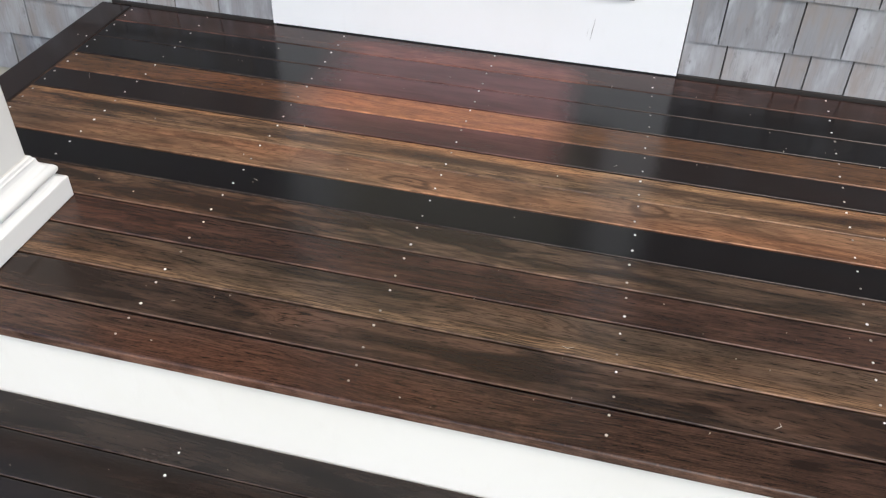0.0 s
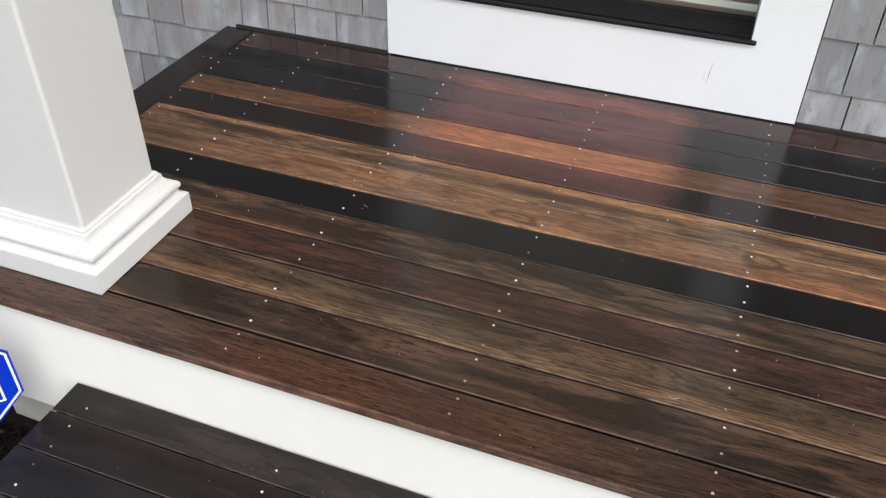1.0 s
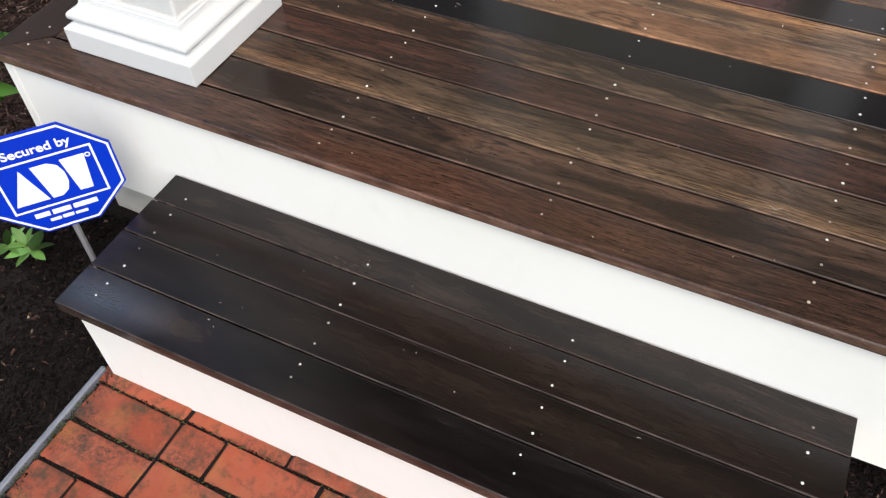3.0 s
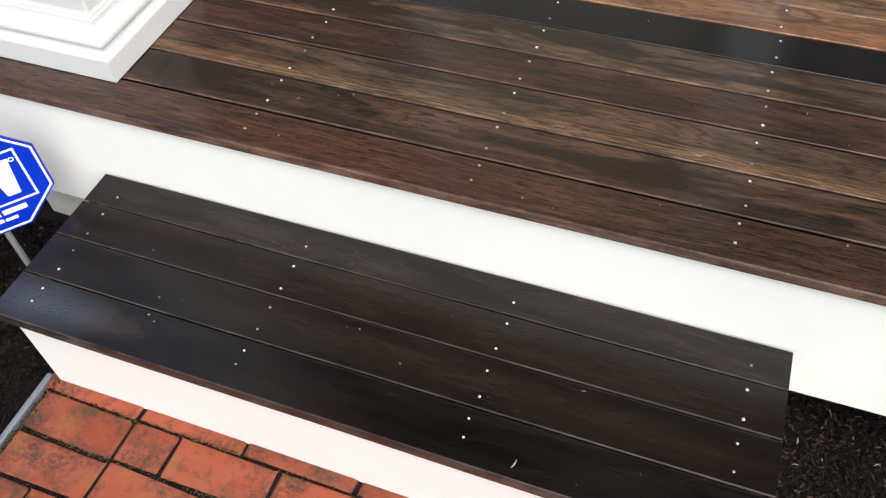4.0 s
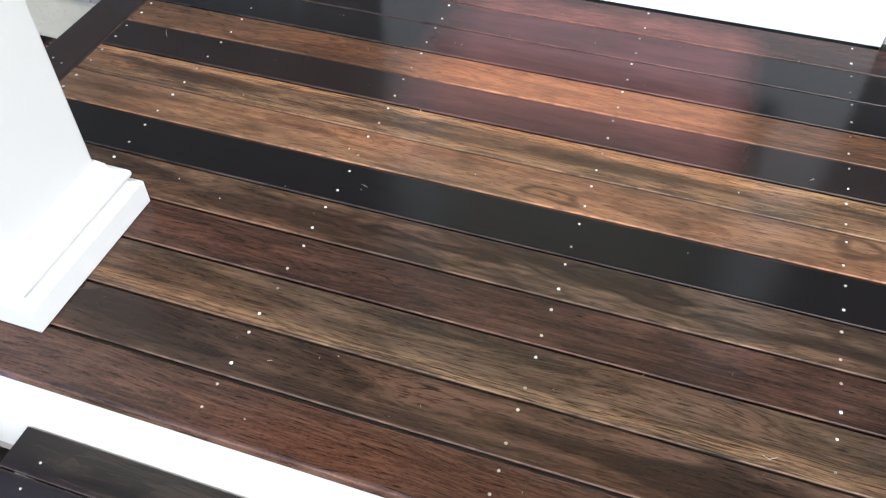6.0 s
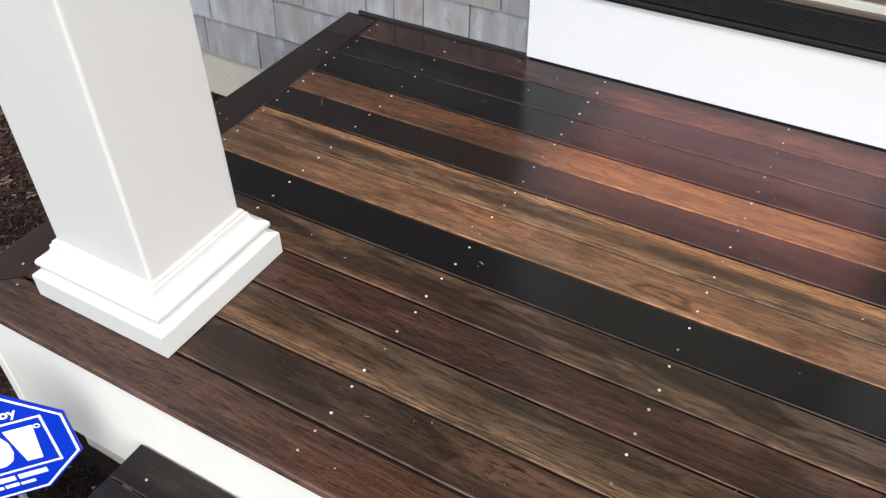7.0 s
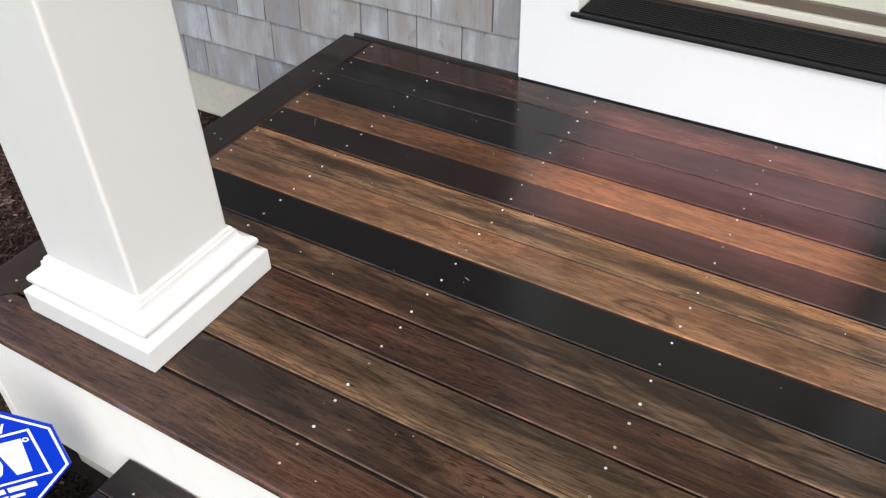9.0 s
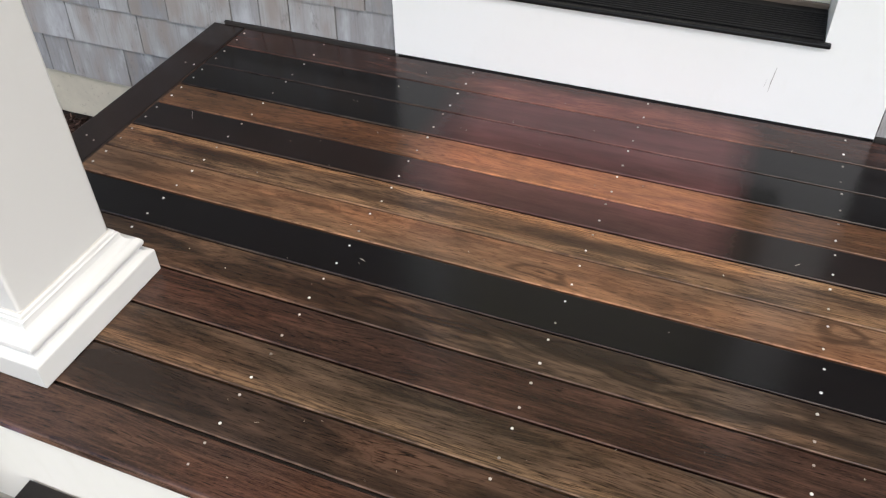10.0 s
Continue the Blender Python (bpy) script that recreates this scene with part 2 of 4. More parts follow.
M_DECK = wood_material("oiled_hardwood", 0.10, 0.19, 0.52)
M_DECK_EDGE = wood_material("oiled_hardwood_edge", 0.10, 0.19, 0.75, stains=((1.825, 0.055, 0.035, 0.012, 0.95), (2.10, 0.045, 0.45, 0.08, 0.45)))
M_DECK_SECOND = wood_material("oiled_hardwood_stained", 0.10, 0.19, 0.24, stains=((1.576, 0.030, 0.040, 0.014, 0.95), (0.43, 0.045, 0.13, 0.06, 0.55), (1.95, 0.045, 0.40, 0.08, 0.4)))
M_DECK_GOLD = wood_material("oiled_hardwood_sapwood", 0.10, 0.19, 0.32, bands=((0.012, 0.020, 0.9),))
M_DECK_PALE = wood_material("oiled_hardwood_pale_band", 0.10, 0.19, 0.40, bands=((0.074, 0.020, 0.95), (0.014, 0.010, 0.35)), stains=((0.25, 0.050, 0.17, 0.020, 0.9), (0.62, 0.030, 0.20, 0.016, 0.6), (1.10, 0.040, 0.26, 0.018, 0.75), (1.75, 0.045, 0.30, 0.020, 0.6)))
M_DECK_MAT_SHEEN = wood_material("oiled_hardwood_doorway", 0.10, 0.19, 0.35, mat_sheen=True)
M_DECK_FLAME = wood_material("oiled_hardwood_flame", 0.10, 0.19, 0.16, stains=((0.92, 0.062, 0.20, 0.014, 0.75), (0.30, 0.055, 0.12, 0.020, 0.65), (0.66, 0.055, 0.07, 0.016, 0.6)), knots=((0.86, 0.045, 0.24, 0.040, 8.0), (1.30, 0.060, 0.26, 0.028, 8.0)))
M_DECK_WHORL = wood_material("oiled_hardwood_whorl", 0.10, 0.19, 0.10, stains=((0.10, 0.050, 0.10, 0.014, 0.55), (0.24, 0.062, 0.10, 0.012, 0.5), (0.52, 0.060, 0.10, 0.010, 0.45)), knots=((0.985, 0.030, 0.060, 0.014, 9.0), (1.47, 0.060, 0.060, 0.022, 9.0)))
M_STEP = wood_material("damp_hardwood", 0.11, 0.22, 0.5, ior=1.37, smears=((0.62, 0.045, 0.40, 0.050, 0.35), (1.05, 0.040, 0.30, 0.045, 0.30)))
M_STEP_DUSTY = wood_material("dusty_hardwood", 0.16, 0.30, 0.5, ior=1.36, smears=((0.10, 0.035, 0.06, 0.02, 0.5), (0.33, 0.035, 0.12, 0.02, 0.6), (0.60, 0.025, 0.09, 0.02, 0.5), (0.95, 0.035, 0.20, 0.02, 0.4)))
M_STEP_WET = wood_material("beaded_hardwood", 0.11, 0.22, 0.5, wet=(0.075, 0.045), ior=1.37, smears=((0.21, 0.045, 0.10, 0.035, 0.85),))
M_WHITE = painted("white_paint", (0.88, 0.88, 0.862), 0.38, 0.08)
M_TRIM = painted("cream_white_paint", (0.745, 0.74, 0.69), 0.4, 0.12)
# the post's white is greyed in shaft and base to offset overbright light
M_POST = painted("dimmed_post_paint", (0.53, 0.535, 0.525), 0.34, 0.05)
M_BASE = painted("dimmed_base_paint", (0.54, 0.548, 0.54), 0.34, 0.07)
M_DOOR = painted("cream_paint", (0.80, 0.76, 0.64), 0.35, 0.05)

m = Mat("dark_joist", 0.9)
m.color(m.mix(m.noise(m.co, 9), (0.012, 0.010, 0.009), (0.03, 0.025, 0.02)))
M_JOIST = m.m

# unseen ceiling; its dark tone keeps reflections in the boards dim
m = Mat("unseen_dark_ceiling", 0.6)
m.color(m.mix(m.noise(m.scale(m.co, (1, 30, 1)), 3.0, 4), (0.05, 0.028, 0.017), (0.11, 0.06, 0.034)))
M_CEIL = m.m
m = Mat("screw_steel", 0.38, 0.7)
m.color(m.ramp(m.info()["Random"], [(0.0, (0.16, 0.14, 0.12)), (0.22, (0.45, 0.41, 0.36)), (0.5, (0.72, 0.69, 0.64)), (1.0, (0.88, 0.87, 0.84))]))
M_SCREW = m.m
m = Mat("pale_scuff", 0.6)
m.color(m.mix(m.noise(m.co, 300), (0.16, 0.14, 0.12), (0.42, 0.39, 0.34)))
M_SCUFF = m.m
m = Mat("pale_crumb", 0.8)
m.color(m.ramp(m.island(), [(0.0, (0.10, 0.07, 0.05)), (1.0, (0.55, 0.50, 0.42))]))
M_CRUMB = m.m


def shingle_material():
    s = Mat("weathered_cedar", 0.85)
    rnd = s.info()["Random"]
    isl = s.island()
    rr = s.math("FRACT", s.math("ADD", rnd, isl))
    co = s.scale(s.co, (1, 1, 1), s.scale(rr, (9.0, 3.0, 17.0)))
    grain = s.noise(s.scale(co, (90.0, 20.0, 4.0)), 2.0, 5, 0.65, 0.2)
    stain = s.noise(s.scale(co, (9.0, 9.0, 2.6)), 1.8, 4, 0.6)
    c = s.mix(rr, (0.235, 0.235, 0.243), (0.355, 0.347, 0.340))
    c = s.mix(s.ramp(grain, [(0.33, 0.40), (0.50, 0.0)]), c, (0.16, 0.155, 0.155))
    c = s.mix(s.ramp(stain, [(0.50, 0.0), (0.66, 0.75)]), c, (0.27, 0.232, 0.205))
    c = s.mix(s.ramp(stain, [(0.30, 0.75), (0.47, 0.0)]), c, (0.47, 0.48, 0.50))
    blot = s.noise(s.scale(co, (14.0, 14.0, 5.0)), 2.2, 6, 0.75)
    c = s.mix(s.ramp(blot, [(0.58, 0.0), (0.68, 0.6)]), c, (0.13, 0.125, 0.12))
    s.color(c)
    s.bump(grain, 0.22, 0.0015)
    return s.m


M_SHINGLE = shingle_material()

m = Mat("concrete", 0.9)
n1 = m.noise(m.co, 5, 6, 0.65)
n2 = m.noise(m.co, 60, 4, 0.6)
c = m.mix(m.ramp(n1, [(0.35, 0.0), (0.7, 1.0)]), (0.56, 0.52, 0.42), (0.42, 0.39, 0.32))
c = m.mix(m.ramp(n2, [(0.28, 0.6), (0.38, 0.0)]), c, (0.20, 0.18, 0.15))
m.color(c)
m.bump(n2, 0.4, 0.003)
M_CONCRETE = m.m

m = Mat("black_rubber", 0.42)
m.b.inputs["Specular IOR Level"].default_value = 0.25
m.color(m.mix(m.noise(m.co, 40), (0.003, 0.003, 0.0034), (0.010, 0.0098, 0.0098)))
M_SILL = m.m
m = Mat("bronze_strip", 0.45)
m.color((0.16, 0.12, 0.09))
M_SWEEP = m.m


def brick_material():
    b = Mat("clay_brick", 0.75)
    b.b.inputs["Specular IOR Level"].default_value = 0.25
    rnd = b.info()["Random"]
    co = b.scale(b.co, (1, 1, 1), b.scale(rnd, (7.0, 13.0, 3.0)))
    n1, n2 = b.noise(co, 12, 5, 0.6), b.noise(co, 90, 4, 0.6)
    moss = b.noise(co, 22, 6, 0.7)
    c = b.mix(rnd, (0.165, 0.035, 0.0155), (0.245, 0.054, 0.0245))
    c = b.mix(b.ramp(n1, [(0.45, 0.0), (0.7, 0.6)]), c, (0.22, 0.075, 0.040))
    c = b.mix(b.ramp(n2, [(0.30, 0.6), (0.42, 0.0)]), c, (0.20, 0.06, 0.035))
    c = b.mix(b.ramp(moss, [(0.50, 0.0), (0.66, 0.85)]), c, (0.035, 0.026, 0.014))
    grit = b.noise(co, 260, 3, 0.7)
    c = b.mix(b.ramp(grit, [(0.66, 0.0), (0.72, 0.7)]), c, (0.02, 0.016, 0.012))
    lichen = b.math("MULTIPLY", b.ramp(b.noise(co, 7, 2, 0.5), [(0.54, 0.0), (0.66, 1.0)]), b.ramp(b.noise(co, 110, 5, 0.75), [(0.42, 0.0), (0.60, 0.9)]))
    c = b.mix(lichen, c, (0.028, 0.019, 0.014))
    c = b.mix(b.ramp(b.noise(co, 9, 3, 0.6), [(0.55, 0.0), (0.75, 0.45)]), c, (0.22, 0.095, 0.025))
    b.color(c)
    b.rough(b.maprange(n1, 0.3, 0.7, 0.38, 0.75))
    b.bump(b.math("ADD", b.math("MULTIPLY", n2, 0.6), n1), 0.5, 0.0025)
    return b.m


M_BRICK = brick_material()

m = Mat("soil", 0.95)
m.b.inputs["Specular IOR Level"].default_value = 0.15
n1, n2 = m.noise(m.co, 3.0, 5, 0.6), m.noise(m.co, 70, 6, 0.7)
c = m.mix(n1, (0.005, 0.004, 0.0037), (0.012, 0.0088, 0.0075))
c = m.mix(m.ramp(n2, [(0.55, 0.0), (0.75, 0.6)]), c, (0.03, 0.019, 0.013))
at = m.n.new("ShaderNodeSeparateXYZ")
m.l.new(m.n.new("ShaderNodeNewGeometry").outputs["Position"], at.inputs[0])
# unseen green ground farther out, added to bounce light onto the white trim
bounce_lawn = m.math("MAXIMUM", m.maprange(at.outputs[1], -1.9, -2.3, 0, 1), m.maprange(at.outputs[0], -3.0, -3.4, 0, 1))
m.color(m.mix(bounce_lawn, c, m.mix(n2, (0.07, 0.13, 0.03), (0.17, 0.22, 0.07))))
m.bump(n2, 0.8, 0.01)
M_SOIL = m.m

m = Mat("bark_mulch", 0.85)
m.b.inputs["Specular IOR Level"].default_value = 0.15
isl = m.island()
c = m.ramp(isl, [(0.0, (0.012, 0.008, 0.006)), (0.40, (0.036, 0.020, 0.016)), (0.72, (0.085, 0.045, 0.037)), (0.90, (0.17, 0.105, 0.085)), (1.0, (0.36, 0.26, 0.21))])
m.color(m.mix(m.noise(m.scale(m.co, (60, 60, 60)), 2.0, 3), c, (0.02, 0.013, 0.010)))
M_BARK = m.m
m = Mat("scattered_bark", 0.6)
m.b.inputs["Specular IOR Level"].default_value = 0.2
c = m.ramp(m.island(), [(0.0, (0.007, 0.0055, 0.005)), (0.70, (0.015, 0.0105, 0.0095)), (0.92, (0.036, 0.021, 0.017)), (0.98, (0.11, 0.055, 0.042)), (1.0, (0.32, 0.25, 0.17))])
m.color(c)
M_BARK_LOOSE = m.m
m = Mat("black_bark", 0.6)
m.b.inputs["Specular IOR Level"].default_value = 0.15
m.color(m.ramp(m.island(), [(0.0, (0.003, 0.0023, 0.002)), (0.80, (0.007, 0.0048, 0.004)), (0.96, (0.018, 0.010, 0.0075)), (0.995, (0.075, 0.038, 0.028)), (1.0, (0.22, 0.16, 0.11))]))
M_BARK_BLACK = m.m


def leaf_material(name, c1, c2, rough=0.35):
    k = Mat(name, rough)
    v = k.noise(k.scale(k.co, (3, 30, 1)), 3.0, 3)
    c = k.mix(k.info()["Random"], c1, c2)
    k.color(k.mix(k.math("MULTIPLY", v, 0.5), c, tuple(x * 0.55 for x in c1)))
    k.b.inputs["Subsurface Weight"].default_value = 0.15
    k.b.inputs["Subsurface Radius"].default_value = (0.004, 0.008, 0.002)
    return k.m


M_LEAF = leaf_material("glossy_leaf", (0.095, 0.26, 0.036), (0.17, 0.39, 0.065), 0.28)
M_YOUNG = leaf_material("young_leaf", (0.26, 0.36, 0.05), (0.40, 0.46, 0.09))
M_SEED = leaf_material("seedling_leaf", (0.13, 0.30, 0.06), (0.22, 0.42, 0.10))
m = Mat("green_stem", 0.6)
m.color(m.mix(m.noise(m.co, 60), (0.10, 0.13, 0.04), (0.17, 0.12, 0.06)))
M_STEM = m.m
m = Mat("sign_blue", 0.4)
m.b.inputs["Specular IOR Level"].default_value = 0.2
m.color(m.mix(m.noise(m.co, 12), (0.0002, 0.022, 0.36), (0.0004, 0.026, 0.41)))
M_BLUE = m.m
m = Mat("sign_white", 0.35)
m.color(m.mix(m.noise(m.co, 30), (0.80, 0.80, 0.82), (0.74, 0.74, 0.78)))
M_SIGNWHITE = m.m
m = Mat("grey_metal", 0.45, 0.6)
m.color(m.mix(m.noise(m.co, 50), (0.30, 0.30, 0.31), (0.45, 0.45, 0.46)))
M_METAL = m.m
m = Mat("edging_grey", 0.6)
m.color(m.mix(m.noise(m.co, 25, 5), (0.070, 0.080, 0.098), (0.15, 0.16, 0.185)))
M_EDGING = m.m
m = Mat("bright_plastic", 0.3)
m.color(m.mix(m.noise(m.co, 40), (0.82, 0.82, 0.82), (0.72, 0.72, 0.72)))
M_PLASTIC = m.m
m = Mat("moss", 0.95)
m.color(m.mix(m.noise(m.co, 90), (0.030, 0.040, 0.010), (0.075, 0.090, 0.022)))
M_MOSS = m.m


# ---- mesh helpers ----
def mesh_of(bm, name, material, smooth=False):
    me = bpy.data.meshes.new(name)
    bmesh.ops.recalc_face_normals(bm, faces=bm.faces)
    bm.to_mesh(me)
    bm.free()
    if material:
        me.materials.append(material)
    if smooth:
        for p in me.polygons:
            p.use_smooth = True
    return me


def part(name, bm, material, parent, label="", smooth=False):
    ob = new(name, mesh_of(bm, name, material, smooth))
    ob.parent = parent
    if label:
        ob["label"] = label
    return ob


def thing(name, label, category, at=(0, 0, 0), kind="", group=""):
    ob = new(name)
    ob.empty_display_size = 0.1
    ob.matrix_basis = Matrix.Translation(at)
    return tagged(ob, label, category, group, kind)


def box(x0, x1, y0, y1, z0, z1, bevel=0.0, segments=1):
    bm = bmesh.new()
    bmesh.ops.create_cube(bm, size=1)
    for v in bm.verts:
        v.co = Vector((x0 + (v.co.x + 0.5) * (x1 - x0), y0 + (v.co.y + 0.5) * (y1 - y0), z0 + (v.co.z + 0.5) * (z1 - z0)))
    if bevel:
        bmesh.ops.bevel(bm, geom=bm.edges[:], offset=bevel, segments=segments, affect="EDGES", profile=0.5)
    return bm


def board(length, width, thick, r=0.004, cut0=(0, 0), wave=0.0, steps=1, under=(0.007, 0.007)):
    """A plank along x from 0 to length, its top at z 0, with rounded top edges. cut0: how far the near and far edge of its first end are cut back. under: how deep its sides are rebated below the top lip."""
    arc = [(r * (1 - math.cos(t)), -r * (1 - math.sin(t))) for t in (0, math.pi / 6, math.pi / 3, math.pi / 2)]
    # the rebate is an added shape that makes the gaps render darker
    lip = r + 0.0010
    near = [(under[0], -thick), (under[0], -lip - 0.002), (0, -lip)] if under[0] else [(0, -thick)]
    far = [(width, -lip), (width - under[1], -lip - 0.002), (width - under[1], -thick)] if under[1] else [(width, -thick)]
    section = near + arc + [(width - y, z) for y, z in reversed(arc)] + far
    bm = bmesh.new()
    rings = []
    for k in range(steps + 1):
        ring = []
        for y, z in section:
            x = length * k / steps
            if k == 0:
                x += cut0[0] + (cut0[1] - cut0[0]) * y / width
            dy = wave * math.sin(k * 2.1 + width * 90) if wave else 0
            ring.append(bm.verts.new((x, y + dy, z)))
        rings.append(ring)
    n = len(section)
    for p, q in zip(rings, rings[1:]):
        for i in range(n):
            bm.faces.new((p[i], p[(i + 1) % n], q[(i + 1) % n], q[i]))
    bm.faces.new(rings[0])
    bm.faces.new(rings[-1][::-1])
    return bm


def tube(points, r0, r1, sides=8):
    """A tapered round stem through the points."""
    bm = bmesh.new()
    pts = [Vector(p) for p in points]
    rings = []
    for i, p in enumerate(pts):
        d = (pts[min(i + 1, len(pts) - 1)] - pts[max(i - 1, 0)]).normalized()
        u = d.orthogonal().normalized()
        v = d.cross(u)
        r = r0 + (r1 - r0) * i / (len(pts) - 1)
        rings.append([bm.verts.new(p + (u * math.cos(a) + v * math.sin(a)) * r) for a in (2 * math.pi * k / sides for k in range(sides))])
    for a, b in zip(rings, rings[1:]):
        for k in range(sides):
            bm.faces.new((a[k], a[(k + 1) % sides], b[(k + 1) % sides], b[k]))
    bm.faces.new(rings[0][::-1])
    bm.faces.new(rings[-1])
    return bm


def loft_square(x0, x1, y0, y1, profile):
    """A square moulding: profile of (offset outward, z) from bottom to top round the rectangle."""
    bm = bmesh.new()
    rings = []
    for o, z in profile:
        rings.append([bm.verts.new(c) for c in ((x0 - o, y0 - o, z), (x1 + o, y0 - o, z), (x1 + o, y1 + o, z), (x0 - o, y1 + o, z))])
    for a, b in zip(rings, rings[1:]):
        for k in range(4):
            bm.faces.new((a[k], a[(k + 1) % 4], b[(k + 1) % 4], b[k]))
    bm.faces.new(rings[0][::-1])
    bm.faces.new(rings[-1])
    return bm


def polygon(pts, z0, z1):
    bm = bmesh.new()
    low = [bm.verts.new((x, y, z0)) for x, y in pts]
    top = [bm.verts.new((x, y, z1)) for x, y in pts]
    n = len(pts)
    for k in range(n):
        bm.faces.new((low[k], low[(k + 1) % n], top[(k + 1) % n], top[k]))
    bm.faces.new(low[::-1])
    bm.faces.new(top)
    return bm


rng = random.Random(7)
GROUND = -0.435
BRICK_TOP = -0.430
WALL = 1.224            # face of the house wall
DECK_L, DECK_R = -0.325, 2.5
STEP_Z = -0.184

# ---- ground ----
bm = bmesh.new()
N = 90
cells = [[None] * (N + 1) for _ in range(N + 1)]
for i in range(N + 1):
    for j in range(N + 1):
        u, v = i / N * 2 - 1, j / N * 2 - 1
        x, y = 3.0 * u + 300 * u ** 9, 3.0 * v + 300 * v ** 9
        bed = 1.0 if not (0.02 < x < 1.38 and y < -0.25) else 0.0
        z = GROUND + 0.016 * bed * (noise.noise(Vector((x * 4, y * 4, 0.3))) + 0.5 * noise.noise(Vector((x * 13, y * 13, 4)))) - (0.035 if not bed else 0)
        cells[i][j] = bm.verts.new((x, y, z))
for i in range(N):
    for j in range(N):
        bm.faces.new((cells[i][j], cells[i + 1][j], cells[i + 1][j + 1], cells[i][j + 1]))
tagged(new("ground", mesh_of(bm, "ground", M_SOIL, True)), "dark damp garden soil round the porch", "ground", kind="structure")

# ---- house wall ----
wall = thing("wall_north", "grey weathered cedar shingle house wall behind the porch", "wall", kind="structure")
DOOR_X0, DOOR_X1 = 0.338, 1.138
PANEL_X0, PANEL_X1 = 0.198, 1.285
X_L, X_R, WALL_TOP = -3.2, 3.2, 2.6
part("wall_body", box(X_L, PANEL_X0, WALL + 0.014, WALL + 0.16, -0.262, WALL_TOP), M_JOIST, wall)
part("wall_body", box(PANEL_X1, X_R, WALL + 0.014, WALL + 0.16, -0.262, WALL_TOP), M_JOIST, wall)
part("flashing", box(DECK_L + 0.03, PANEL_X0 - 0.002, WALL - 0.012, WALL - 0.004, -0.03, 0.007, 0.0015), M_JOIST, wall, "black flashing strip along the foot of the shingles")
part("flashing", box(PANEL_X1 + 0.002, X_R - 0.05, WALL - 0.012, WALL - 0.004, -0.03, 0.007, 0.0015), M_JOIST, wall)
part("wall_body", box(PANEL_X0, PANEL_X1, WALL + 0.014, WALL + 0.16, 2.221, WALL_TOP), M_JOIST, wall)
part("foundation", box(X_L, X_R, WALL + 0.006, WALL + 0.2, -0.62, -0.262, 0.004), M_CONCRETE, wall, "pale stained concrete foundation")

# ---- unseen porch ceiling, added to shade and dim reflections ----
tagged(new("ceiling", mesh_of(box(-0.50, 3.15, -0.16, WALL - 0.01, 2.36, 2.44, 0.005), "ceiling", M_CEIL)), "unseen porch ceiling, made dark to dim the deck's reflections", "ceiling", kind="structure")

# ---- front door ----
door = thing("door_1", "cream front door with white casing over a white kick panel", "door", (0, 0, 0), kind="structure")
part("kick_panel", box(DOOR_X0, DOOR_X1, WALL - 0.012, WALL + 0.10, 0.003, 0.1885), M_WHITE, door, "scuffed white painted panel under the threshold")
part("casing", box(PANEL_X0, DOOR_X0, WALL - 0.012, WALL + 0.21, 0.003, 2.10), M_WHITE, door)
part("casing", box(DOOR_X1, PANEL_X1, WALL - 0.012, WALL + 0.21, 0.003, 2.10), M_WHITE, door)
part("head_casing", box(PANEL_X0, PANEL_X1, WALL - 0.014, WALL + 0.19, 2.101, 2.22, 0.002), M_WHITE, door)
part("door_leaf", box(DOOR_X0 + 0.003, DOOR_X1 - 0.003, WALL + 0.168, WALL + 0.21, 0.2445, 2.098, 0.002), M_DOOR, door)
part("door_sweep", box(DOOR_X0 + 0.003, DOOR_X1 - 0.003, WALL + 0.157, WALL + 0.167, 0.2235, 0.246, 0.001), M_SWEEP, door, "bronze door sweep")
part("sill_strip", box(DOOR_X0 + 0.001, DOOR_X1 - 0.001, WALL + 0.1485, WALL + 0.21, 0.200, 0.2225, 0.002), M_DOOR, door)
part("sill_lip", box(DOOR_X0 + 0.001, DOOR_X1 - 0.001, WALL + 0.1385, WALL + 0.148, 0.196, 0.208, 0.002), M_SWEEP, door)
sill = part("threshold", box(DOOR_X0 + 0.001, DOOR_X1 - 0.001, WALL - 0.012, WALL + 0.138, 0.190, 0.1985, 0.001), M_SILL, door, "black ribbed door threshold")
part("nosing", box(DOOR_X0 - 0.012, DOOR_X1 + 0.012, WALL - 0.026, WALL - 0.0125, 0.1895, 0.1995, 0.003, 2), M_SILL, sill)
rib = mesh_of(box(DOOR_X0 + 0.003, DOOR_X1 - 0.003, -0.0023, 0.0023, 0.198, 0.2032, 0.0014), "rib", M_SILL)
for k in range(12):
    r = new("rib", rib)
    r.parent, r.location = sill, (0, WALL - 0.005 + k * 0.0100, 0)

# ---- porch deck ----
deck = thing("floor", "oiled multi-toned hardwood porch deck with mitred border", "porch deck", kind="structure")
# edges of the boards, from the front to the house
EDGES = [0.0, 0.0915, 0.183, 0.279, 0.370, 0.459, 0.557, 0.649, 0.737, 0.830, 0.918, 1.015, 1.113, 1.2105]
